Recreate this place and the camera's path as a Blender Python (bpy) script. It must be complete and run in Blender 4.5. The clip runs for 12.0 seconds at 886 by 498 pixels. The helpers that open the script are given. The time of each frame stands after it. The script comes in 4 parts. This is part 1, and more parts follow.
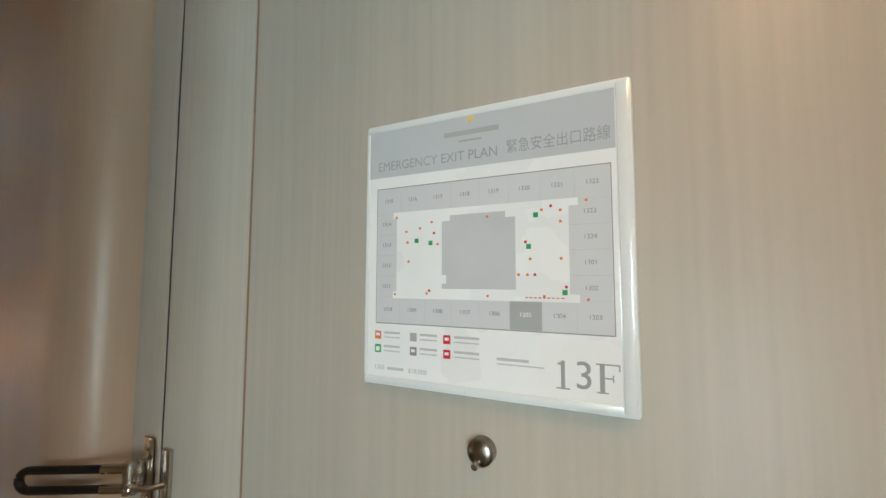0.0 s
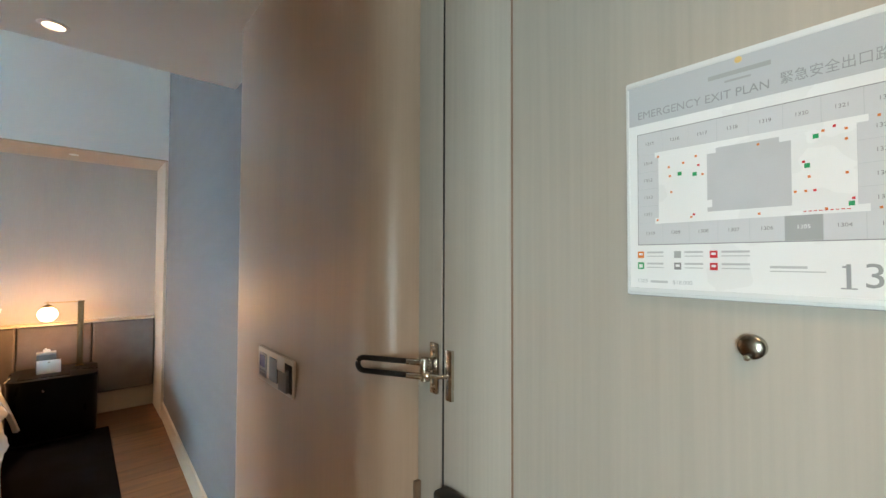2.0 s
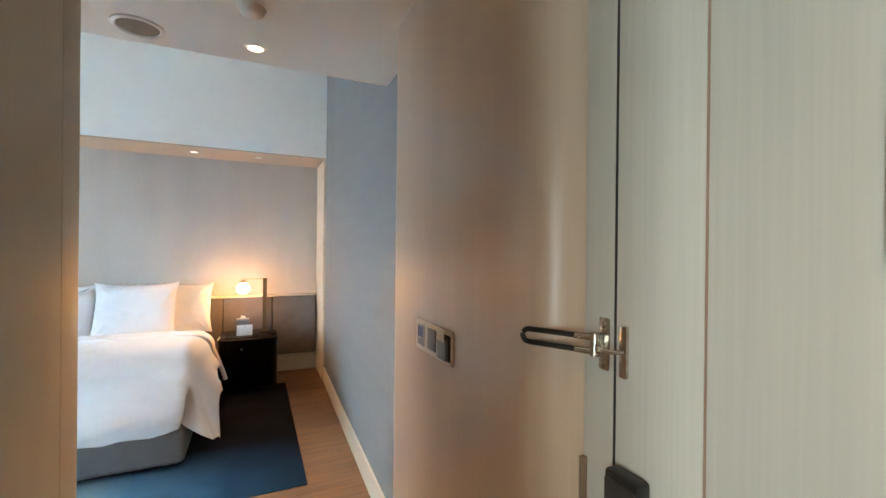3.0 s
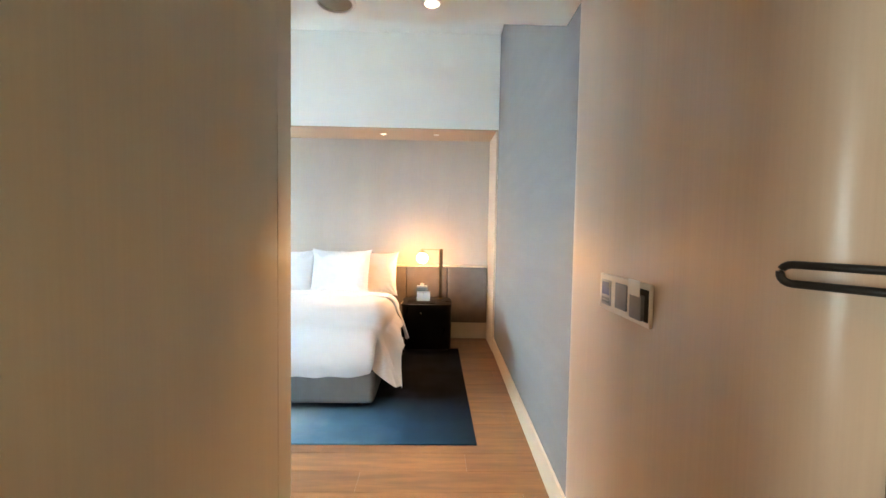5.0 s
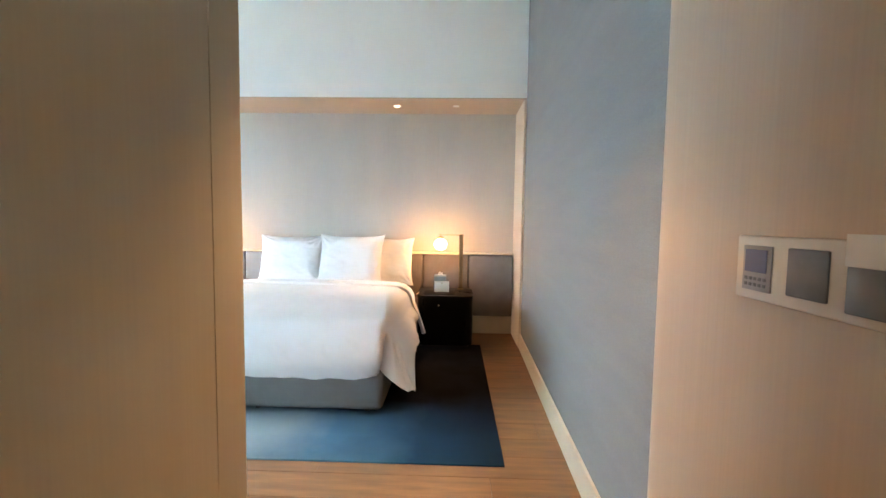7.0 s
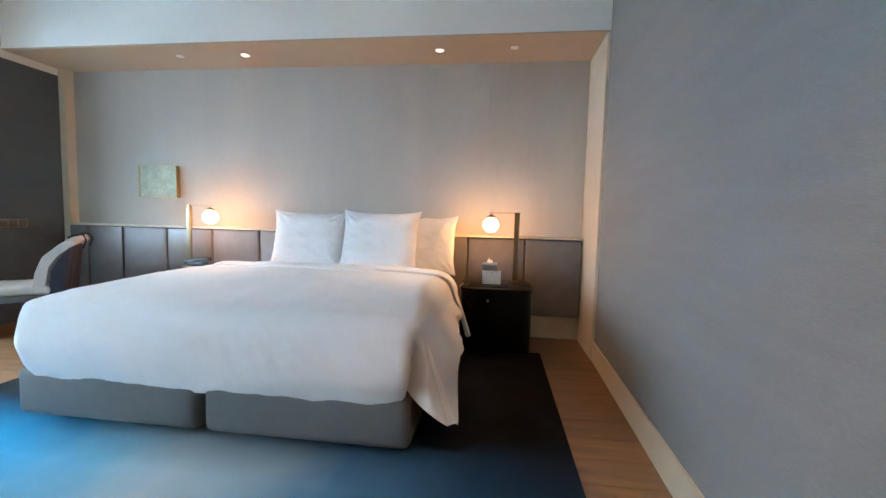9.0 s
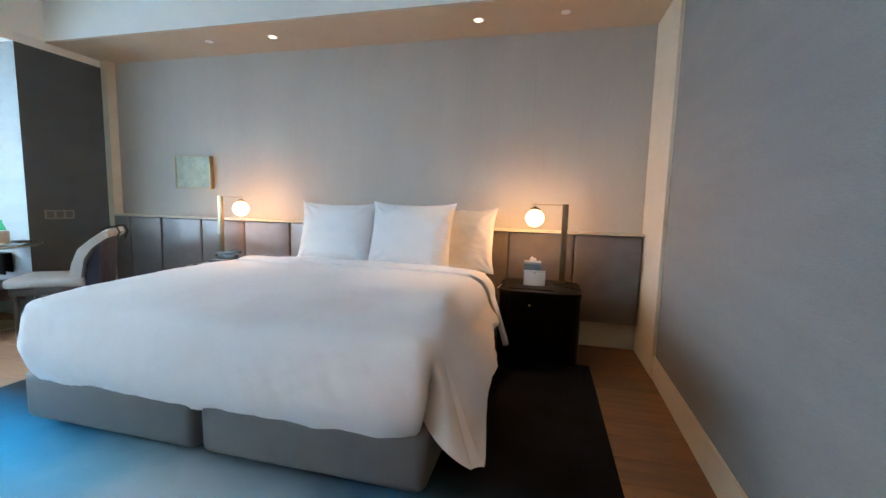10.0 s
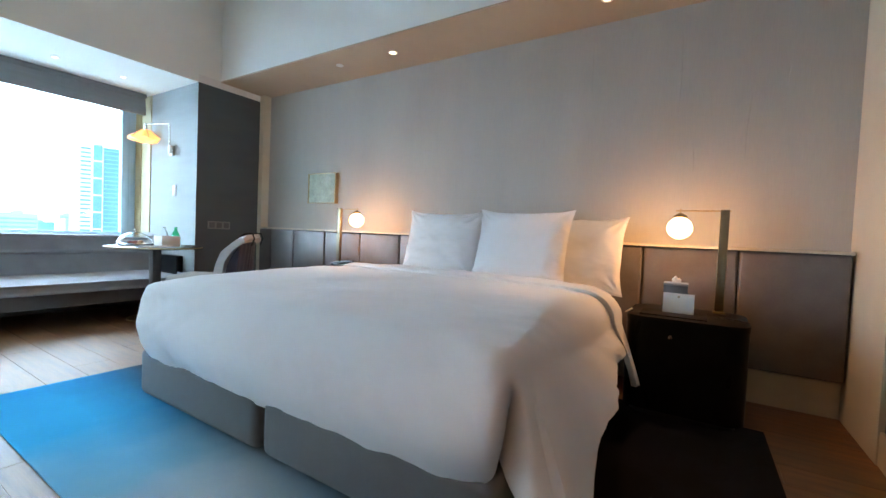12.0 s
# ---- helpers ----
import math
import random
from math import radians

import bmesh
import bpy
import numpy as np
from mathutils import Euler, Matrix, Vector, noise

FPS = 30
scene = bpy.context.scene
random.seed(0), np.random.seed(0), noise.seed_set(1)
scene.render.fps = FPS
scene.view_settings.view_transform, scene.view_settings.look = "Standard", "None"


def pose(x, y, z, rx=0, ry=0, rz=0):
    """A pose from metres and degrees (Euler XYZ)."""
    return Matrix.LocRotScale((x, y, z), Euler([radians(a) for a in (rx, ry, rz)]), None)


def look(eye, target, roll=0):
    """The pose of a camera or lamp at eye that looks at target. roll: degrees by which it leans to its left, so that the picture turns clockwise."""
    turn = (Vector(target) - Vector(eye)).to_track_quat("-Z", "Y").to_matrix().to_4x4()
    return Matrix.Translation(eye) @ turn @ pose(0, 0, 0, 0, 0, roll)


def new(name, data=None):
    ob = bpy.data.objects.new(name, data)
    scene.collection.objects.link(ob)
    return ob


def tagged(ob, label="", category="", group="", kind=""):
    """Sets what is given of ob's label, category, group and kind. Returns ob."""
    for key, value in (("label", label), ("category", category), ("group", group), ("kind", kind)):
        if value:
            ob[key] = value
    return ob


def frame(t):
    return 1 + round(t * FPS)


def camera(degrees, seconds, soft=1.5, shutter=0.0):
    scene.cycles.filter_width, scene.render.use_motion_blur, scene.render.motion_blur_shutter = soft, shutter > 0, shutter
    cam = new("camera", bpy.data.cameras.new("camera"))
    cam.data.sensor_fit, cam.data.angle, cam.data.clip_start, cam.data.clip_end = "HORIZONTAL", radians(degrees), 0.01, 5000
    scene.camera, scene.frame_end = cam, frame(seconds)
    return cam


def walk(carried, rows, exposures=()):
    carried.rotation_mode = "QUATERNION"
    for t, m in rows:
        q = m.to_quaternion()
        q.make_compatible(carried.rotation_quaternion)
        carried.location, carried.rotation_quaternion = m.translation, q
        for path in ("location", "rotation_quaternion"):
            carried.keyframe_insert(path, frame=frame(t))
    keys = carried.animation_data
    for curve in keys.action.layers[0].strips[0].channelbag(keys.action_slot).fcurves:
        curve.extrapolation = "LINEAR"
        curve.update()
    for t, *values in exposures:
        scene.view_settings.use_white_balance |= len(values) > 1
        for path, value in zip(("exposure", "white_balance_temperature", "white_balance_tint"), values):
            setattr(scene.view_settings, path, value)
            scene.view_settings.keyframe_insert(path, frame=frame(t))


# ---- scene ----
cam = camera(94.4, 12.0)
EXPOSURES = [(0.0, 0.05, 6450, 10), (2.0, 0.25, 6400, 9), (2.5, 0.38, 6400, 9), (3.5, 0.8, 6600, 9), (6.0, 1.02, 6900, 9), (7.0, 0.75, 6700, 8), (9.0, 0.1, 6450, 11), (12.0, -0.25, 6450, 11)]
PATH = [
    (0, (-1.112, -0.293, 1.603), (-2.009, 1.488, 1.753), 0.1),
    (0.5, (-1.095, -0.346, 1.582), (-2.127, 1.358, 1.763), 0.4),
    (1, (-1.107, -0.379, 1.577), (-2.266, 1.247, 1.697), 0.1),
    (1.5, (-1.121, -0.428, 1.565), (-2.437, 1.076, 1.646), -0.1),
    (2, (-1.143, -0.461, 1.542), (-2.638, 0.867, 1.595), 0.2),
    (2.5, (-1.166, -0.495, 1.525), (-2.837, 0.604, 1.543), 0.3),
    (3, (-1.178, -0.539, 1.509), (-2.997, 0.294, 1.506), 0.6),
    (3.5, (-1.187, -0.562, 1.488), (-3.112, -0.02, 1.475), 0.8),
    (5.5, (-1.38, -0.505, 1.361), (-3.375, -0.516, 1.23), 0.9),
    (6, (-1.459, -0.501, 1.342), (-3.452, -0.526, 1.182), 0.9),
    (6.5, (-1.605, -0.52, 1.314), (-3.599, -0.549, 1.16), 1.0),
    (7, (-1.805, -0.504, 1.285), (-3.8, -0.561, 1.153), 0.8),
    (9, (-2.672, -0.613, 1.092), (-4.651, -0.865, 0.939), 1.5),
    (9.5, (-2.881, -0.593, 1.098), (-4.841, -0.95, 0.922), 1.5),
    (10, (-3.031, -0.579, 1.126), (-4.961, -1.055, 0.91), 1.5),
    (10.5, (-3.183, -0.607, 1.092), (-5.082, -1.201, 0.884), 1.8),
    (11, (-3.308, -0.611, 1.064), (-5.156, -1.354, 0.879), 1.9),
    (11.5, (-3.359, -0.586, 0.996), (-5.139, -1.49, 0.876), 2.2),
    (12, (-3.405, -0.557, 0.935), (-5.104, -1.611, 0.867), 2.5),
]
walk(cam, [(t, look(eye, target, roll)) for t, eye, target, roll in PATH], EXPOSURES)
LAMP_POWER, SPOT_POWER, ADDED_HALL_POWER, DOOR_FILL_POWER, SKY_GLOW = 15, 75, 25, 46, 58.0
TOWER_AT, TOWER_TURN, CITY_X0 = (-157, -472), 162, -150

# ---- light ----
world = bpy.data.worlds.new("sky")
scene.world = world
world.use_nodes = True
sky = world.node_tree.nodes.new("ShaderNodeTexSky")
sky.sky_type, sky.sun_disc = "NISHITA", False
sky.sun_elevation, sky.sun_rotation = radians(48), radians(60)
sky.air_density, sky.dust_density = 1.6, 4.0
back = world.node_tree.nodes["Background"]
world.node_tree.links.new(sky.outputs[0], back.inputs[0])
back.inputs[1].default_value = 0.15


def lamp(name, kind, m, power, colour, **sizes):
    data = bpy.data.lights.new(name, kind)
    data.energy, data.color = power, colour
    for key, value in sizes.items():
        if key == "size": data.size = value
        if key == "size_y": data.shape, data.size_y = "RECTANGLE", value
        if key == "radius": data.shadow_soft_size = value
        if key == "spot": data.spot_size = radians(value)
        if key == "blend": data.spot_blend = value
        if key == "angle": data.angle = radians(value)
    ob = new(name, data)
    ob.matrix_world = m
    return ob


lamp("sun", "SUN", look((0, 0, 20), (-6.5, -9.0, 6)), 2.2, (1, 0.95, 0.88), angle=10)

# Added unseen area lamp; it lights the entrance door from across the passage.
lamp("door_fill_light", "AREA", look((-0.22, -2.30, 1.30), (-1.20, 0.0, 1.30)), DOOR_FILL_POWER, (0.80, 0.97, 1.0), size=0.40, size_y=1.0)

# ---- materials ----


def mat(name, colour, rough=0.5, metal=0.0, vary=0.12, scale=(6, 6, 6), grain=0.0, gscale=(200, 200, 200), bump=0.0, bscale=None, bdist=0.004, coat=0.0, spec=0.5, sheen=0.0, rvary=0.08):
    """A surface: base colour varied at two scales, roughness variation and fine relief."""
    m = bpy.data.materials.new(name)
    m.use_nodes = True
    t = m.node_tree
    n, l = t.nodes, t.links
    b = n["Principled BSDF"]
    b.inputs["Roughness"].default_value, b.inputs["Metallic"].default_value = rough, metal
    b.inputs["Specular IOR Level"].default_value, b.inputs["Coat Weight"].default_value = spec, coat
    b.inputs["Coat Roughness"].default_value = 0.25
    b.inputs["Sheen Weight"].default_value = sheen
    co = n.new("ShaderNodeNewGeometry")

    def tex(s, detail=4):
        mp = n.new("ShaderNodeMapping")
        mp.inputs["Scale"].default_value = s
        l.new(co.outputs["Position"], mp.inputs[0])
        x = n.new("ShaderNodeTexNoise")
        x.inputs["Scale"].default_value, x.inputs["Detail"].default_value = 1.0, detail
        l.new(mp.outputs[0], x.inputs["Vector"])
        return x
    broad, fine = tex(scale), tex(gscale, 3)
    ramp = n.new("ShaderNodeValToRGB")
    e = ramp.color_ramp.elements
    e[0].position, e[1].position = 0.3, 0.7
    e[0].color = (*[max(0, c * (1 - vary)) for c in colour], 1)
    e[1].color = (*[min(1, c * (1 + vary)) for c in colour], 1)
    l.new(broad.outputs[0], ramp.inputs[0])
    mixer = n.new("ShaderNodeMix")
    mixer.data_type, mixer.blend_type = "RGBA", "OVERLAY"
    mixer.inputs[0].default_value = grain
    l.new(ramp.outputs[0], mixer.inputs[6])
    l.new(fine.outputs[0], mixer.inputs[7])
    l.new(mixer.outputs[2], b.inputs["Base Color"])
    rr = n.new("ShaderNodeMapRange")
    rr.inputs[3].default_value, rr.inputs[4].default_value = max(0.02, rough - rvary), min(1, rough + rvary)
    l.new(broad.outputs[0], rr.inputs[0])
    l.new(rr.outputs[0], b.inputs["Roughness"])
    if bump:
        bm_ = n.new("ShaderNodeBump")
        bm_.inputs["Strength"].default_value, bm_.inputs["Distance"].default_value = bump, bdist
        src = tex(bscale) if bscale else fine
        l.new(src.outputs[0], bm_.inputs["Height"])
        l.new(bm_.outputs[0], b.inputs["Normal"])
    return m


def glow(name, colour, strength):
    m = bpy.data.materials.new(name)
    m.use_nodes = True
    b = m.node_tree.nodes["Principled BSDF"]
    b.inputs["Base Color"].default_value = (*[min(1, c) for c in colour], 1)
    b.inputs["Emission Color"].default_value, b.inputs["Emission Strength"].default_value = (*colour, 1), strength
    b.inputs["Roughness"].default_value = 0.3
    return m


def glass(name, colour=(1, 1, 1), rough=0.0):
    m = bpy.data.materials.new(name)
    m.use_nodes = True
    b = m.node_tree.nodes["Principled BSDF"]
    b.inputs["Base Color"].default_value, b.inputs["Roughness"].default_value = (*colour, 1), rough
    b.inputs["Transmission Weight"].default_value, b.inputs["IOR"].default_value = 1.0, 1.45
    return m


PANEL_VENEER = mat("warm_veneer", (0.56, 0.425, 0.315), 0.34, vary=0.045, scale=(9, 9, 0.35), grain=0.08, gscale=(150, 150, 2.5), bump=0.02, coat=0.08)
OLIVE = mat("olive_veneer", (0.415, 0.352, 0.25), 0.5, vary=0.04, scale=(9, 9, 0.35), grain=0.05, gscale=(150, 150, 2.5), bump=0.02)
VENEER = mat("veneer", (0.435, 0.400, 0.340), 0.47, vary=0.045, scale=(9, 9, 0.35), grain=0.10, gscale=(150, 150, 2.5), bump=0.02, coat=0.05)
CREAM = mat("cream_lacquer", (0.62, 0.55, 0.43), 0.35, vary=0.05, scale=(5, 5, 5), bump=0.03)
GREY_PAPER = mat("grey_wallpaper", (0.188, 0.192, 0.190), 0.75, vary=0.06, scale=(1.5, 1.5, 12), grain=0.2, gscale=(60, 60, 500), bump=0.12)
NICHE_PAPER = mat("taupe_wallpaper", (0.42, 0.402, 0.362), 0.7, vary=0.05, scale=(2, 3, 0.5), grain=0.08, gscale=(90, 300, 12), bump=0.08)
# Column papers: shade is put into the first colour, window light into the second.
SHADED_PAPER = mat("shaded_wallpaper", (0.072, 0.090, 0.100), 0.7, vary=0.08, scale=(2, 2, 9), grain=0.2, gscale=(60, 60, 400), bump=0.1)
LIT_PAPER = mat("window_lit_wallpaper", (0.33, 0.35, 0.35), 0.75, vary=0.05, scale=(1.5, 1.5, 12), grain=0.15, gscale=(60, 60, 500), bump=0.1)
WHITE = mat("white_paint", (0.87, 0.89, 0.845), 0.8, vary=0.02, scale=(2, 2, 2), bump=0.03)
SOFFIT = mat("beige_soffit", (0.48, 0.38, 0.27), 0.5, vary=0.05, scale=(3, 3, 3), bump=0.04)
LEATHER = mat("grey_leather", (0.13, 0.112, 0.105), 0.42, vary=0.12, scale=(9, 9, 9), grain=0.25, gscale=(300, 300, 300), bump=0.12)
LINEN = mat("white_linen", (0.80, 0.80, 0.81), 0.85, vary=0.01, scale=(8, 8, 8), bump=0.15, bscale=(10, 10, 10), bdist=0.008, sheen=0.2)
DUVET = mat("white_cotton", (0.80, 0.80, 0.81), 0.8, vary=0.02, scale=(5, 5, 5), bump=0.3, bscale=(13, 28, 20), bdist=0.006, sheen=0.2)
BASE_FABRIC = mat("grey_upholstery", (0.092, 0.090, 0.087), 0.62, vary=0.08, scale=(12, 12, 12), grain=0.2, gscale=(500, 500, 500), bump=0.1)
LACQUER = mat("black_lacquer", (0.003, 0.003, 0.003), 0.28, vary=0.3, scale=(6, 6, 2), spec=0.07, rvary=0.03)
BRASS = mat("brushed_brass", (0.42, 0.32, 0.17), 0.42, 1.0, vary=0.08, scale=(40, 40, 6))
BRONZE = mat("bronze_post", (0.21, 0.165, 0.10), 0.5, 0.9, vary=0.1, scale=(40, 40, 6))
STEEL = mat("satin_nickel", (0.55, 0.50, 0.43), 0.24, 1.0, vary=0.15, scale=(60, 60, 60))
BLACK = mat("black_rubber", (0.007, 0.007, 0.007), 0.4, vary=0.3, scale=(60, 60, 60))
PLASTIC = mat("ivory_plastic", (0.76, 0.70, 0.63), 0.35, vary=0.03, scale=(30, 30, 30))
SLATE = mat("grey_switch", (0.17, 0.18, 0.205), 0.35, vary=0.1, scale=(40, 40, 40))
PAPER = mat("white_card", (0.78, 0.77, 0.75), 0.6, vary=0.03, scale=(30, 30, 30))
TRIM_WHITE = mat("white_enamel", (0.8, 0.8, 0.78), 0.4, vary=0.03, scale=(20, 20, 20))
DARKWOOD = mat("dark_wood", (0.035, 0.026, 0.022), 0.32, vary=0.25, scale=(30, 30, 3), coat=0.2)
CREAM_FABRIC = mat("cream_fabric", (0.50, 0.47, 0.44), 0.85, vary=0.05, scale=(10, 10, 10), grain=0.2, gscale=(400, 400, 400), bump=0.15)
PURPLE_VELVET = mat("aubergine_fabric", (0.016, 0.014, 0.026), 0.75, vary=0.15, scale=(10, 10, 10), sheen=0.1, bump=0.1)
BENCH_FABRIC = mat("taupe_fabric", (0.30, 0.30, 0.315), 0.8, vary=0.1, scale=(6, 6, 6), grain=0.2, gscale=(350, 350, 350), bump=0.15)
GAP = mat("shadow_gap", (0.03, 0.025, 0.02), 0.8)
WARM_GLOBE = glow("opal_glass_lit", (1.0, 0.62, 0.30), 9.0)
WARM_SPOT = glow("lamp_lens_lit", (1.0, 0.74, 0.45), 7.0)
PANE = glass("window_glass", (0.97, 0.99, 1.0))
CLEAR = glass("clear_glass")
GREEN_GLASS = glass("green_glass", (0.10, 0.75, 0.32), 0.02)
BOTTLE = glass("bottle_glass", (0.93, 0.98, 0.97))
for g_ in (GREEN_GLASS, BOTTLE):
    g_.node_tree.nodes["Principled BSDF"].inputs["IOR"].default_value = 1.12
ACRYLIC = mat("white_acrylic", (0.74, 0.76, 0.76), 0.12, vary=0.01, scale=(4, 4, 4), coat=0.5)

# ---- builders ----


def link(name, bm, material, parent=None, smooth=False, label=""):
    me = bpy.data.meshes.new(name)
    bmesh.ops.recalc_face_normals(bm, faces=bm.faces)
    bm.to_mesh(me)
    bm.free()
    for m in (material if isinstance(material, (list, tuple)) else [material]):
        me.materials.append(m)
    if smooth:
        me.polygons.foreach_set("use_smooth", [True] * len(me.polygons))
        me.set_sharp_from_angle(angle=radians(40))
    ob = new(name, me)
    if parent:
        ob.parent = parent
    if label:
        ob["label"] = label
    return ob


def part(name, bm, material, parent, label="", smooth=True):
    return link(name, bm, material, parent, smooth, label)


def setting(name, bm, material, label, smooth=False):
    return tagged(link(name, bm, material, None, smooth), label, name.split("_")[0], kind="structure")


def thing(name, x, y, z, label, category, group="", turn=0):
    ob = new(name)
    ob.empty_display_size = 0.05
    ob.matrix_world = pose(x, y, z, 0, 0, turn)
    return tagged(ob, label, category, group)


def box(x0, y0, z0, x1, y1, z1, bevel=0.0, seg=2, bm=None):
    out = bm or bmesh.new()
    tmp = bmesh.new()
    bmesh.ops.create_cube(tmp, size=1)
    for v in tmp.verts:
        v.co = Vector(((x0 + x1) / 2 + v.co.x * (x1 - x0), (y0 + y1) / 2 + v.co.y * (y1 - y0), (z0 + z1) / 2 + v.co.z * (z1 - z0)))
    if bevel:
        bmesh.ops.bevel(tmp, geom=tmp.edges, offset=bevel, segments=seg, profile=0.5, affect="EDGES")
    me = bpy.data.meshes.new("t")
    tmp.to_mesh(me)
    tmp.free()
    out.from_mesh(me)
    bpy.data.meshes.remove(me)
    return out


def cyl(x, y, z0, z1, r0, r1=None, seg=32, bevel=0.0, bm=None, m=None):
    """A round body along z, or along m's z axis."""
    out = bm or bmesh.new()
    r1 = r0 if r1 is None else r1
    prof = [(0, z0), (max(r0 - bevel, 0.0001), z0), (r0, z0 + bevel), (r1, z1 - bevel), (max(r1 - bevel, 0.0001), z1), (0, z1)]
    return lathe(prof, x, y, seg, out, m)


def lathe(prof, x=0, y=0, seg=32, bm=None, m=None):
    out = bm or bmesh.new()
    rings = []
    for r, z in prof:
        if r < 1e-6:
            rings.append([out.verts.new((x, y, z))])
        else:
            rings.append([out.verts.new((x + r * math.cos(2 * math.pi * i / seg), y + r * math.sin(2 * math.pi * i / seg), z)) for i in range(seg)])
    for a, b in zip(rings, rings[1:]):
        for i in range(seg):
            j = (i + 1) % seg
            f = [v for v in (a[i % len(a)], a[j % len(a)], b[j % len(b)], b[i % len(b)])]
            f = list(dict.fromkeys(f))
            if len(f) >= 3:
                out.faces.new(f)
    if m:
        for ring in rings:
            for v in ring:
                v.co = m @ v.co
    return out


def prism(outline, z0, z1, bevel=0.0, bm=None):
    """An upright body over a closed outline of (x, y)."""
    out = bm or bmesh.new()
    lo = [out.verts.new((x, y, z0)) for x, y in outline]
    hi = [out.verts.new((x, y, z1)) for x, y in outline]
    k = len(outline)
    out.faces.new(lo[::-1])
    top = out.faces.new(hi)
    for i in range(k):
        out.faces.new((lo[i], lo[(i + 1) % k], hi[(i + 1) % k], hi[i]))
    if bevel:
        bmesh.ops.bevel(out, geom=list(top.edges), offset=bevel, segments=2, profile=0.5, affect="EDGES")
    return out


def arc(cx, cy, r, a0, a1, k=8):
    return [(cx + r * math.cos(radians(a0 + (a1 - a0) * i / k)), cy + r * math.sin(radians(a0 + (a1 - a0) * i / k))) for i in range(k + 1)]


def rounded(x0, y0, x1, y1, r, k=6):
    return arc(x1 - r, y1 - r, r, 0, 90, k) + arc(x0 + r, y1 - r, r, 90, 180, k) + arc(x0 + r, y0 + r, r, 180, 270, k) + arc(x1 - r, y0 + r, r, 270, 360, k)


def tube(points, r, seg=10, bm=None, closed=False):
    """A round bar along points."""
    out = bm or bmesh.new()
    pts = [Vector(p) for p in points]
    rings = []
    for i, p in enumerate(pts):
        a = pts[i - 1] if (i or closed) else p
        b = pts[(i + 1) % len(pts)] if (i < len(pts) - 1 or closed) else p
        d = (b - a).normalized()
        up = Vector((0, 0, 1)) if abs(d.z) < 0.9 else Vector((1, 0, 0))
        u = d.cross(up).normalized()
        w = d.cross(u)
        rings.append([out.verts.new(p + r * (math.cos(2 * math.pi * j / seg) * u + math.sin(2 * math.pi * j / seg) * w)) for j in range(seg)])
    pairs = list(zip(rings, rings[1:])) + ([(rings[-1], rings[0])] if closed else [])
    for a, b in pairs:
        for j in range(seg):
            out.faces.new((a[j], a[(j + 1) % seg], b[(j + 1) % seg], b[j]))
    if not closed:
        out.faces.new(rings[0][::-1])
        out.faces.new(rings[-1])
    return out


# ---- the shell ----
CEIL, LOW, SOF, BAY = 3.55, 2.40, 2.50, 2.43
DOOR_Y, PANEL_Y, GREY_Y, LEFT_Y = 0.055, -0.02, 0.185, -1.045
FAS_X, BACK_X, COL_X, COL_Y, WIN_Y = -5.957, -6.53, -5.72, -5.10, -6.12



def grey_y(x):
    """The papered side wall runs slightly askew."""
    return GREY_Y - 0.026 * (x - FAS_X)


setting("floor", box(-6.8, -6.6, -0.12, 0.4, 0.6, -0.014), GAP, "dark subfloor under the oak planks")
setting("wall_grey", prism([(FAS_X, grey_y(FAS_X)), (-2.80, grey_y(-2.80)), (-2.80, GREY_Y + 0.25), (FAS_X, GREY_Y + 0.25)], 0, CEIL), GREY_PAPER, "blue-grey textured wallpaper side wall")
setting("wall_headboard", box(BACK_X - 0.25, -5.35, 0, BACK_X, GREY_Y + 0.25, SOF + 0.2), NICHE_PAPER, "taupe fabric-textured wallpaper behind the bed")
setting("wall_niche_return", box(BACK_X + 0.002, GREY_Y - 0.022, 0, FAS_X - 0.001, GREY_Y + 0.25, SOF - 0.001), CREAM, "cream lacquered return of the bed niche")
setting("wall_fascia", box(FAS_X - 0.14, COL_Y + 0.002, SOF + 0.012, FAS_X, GREY_Y + 0.25, CEIL), WHITE, "white painted fascia above the bed niche")
setting("ceiling_niche", box(BACK_X - 0.25, COL_Y + 0.001, SOF, FAS_X - 0.001, GREY_Y - 0.001, SOF + 0.012), SOFFIT, "beige timber soffit over the bed")
setting("ceiling", box(-6.8, -6.8, CEIL, 0.5, 0.7, CEIL + 0.1), WHITE, "white painted high bedroom ceiling")
setting("ceiling_passage", box(-3.375, COL_Y, LOW, 0.45, GREY_Y + 0.25, LOW + 0.12), WHITE, "lower white painted passage ceiling")
setting("wall_ceiling_step", box(-3.375, COL_Y, LOW + 0.12, -3.25, GREY_Y + 0.25, CEIL), WHITE, "white painted step between the two ceilings")
setting("wall_door", box(-2.80, PANEL_Y + 0.20, 0, 0.45, PANEL_Y + 0.45, CEIL), WHITE, "plain wall behind the veneer panelling")
setting("wall_behind", box(0.35, LEFT_Y - 0.2, 0, 0.5, 0.43, LOW), VENEER, "pale veneered end wall of the passage")
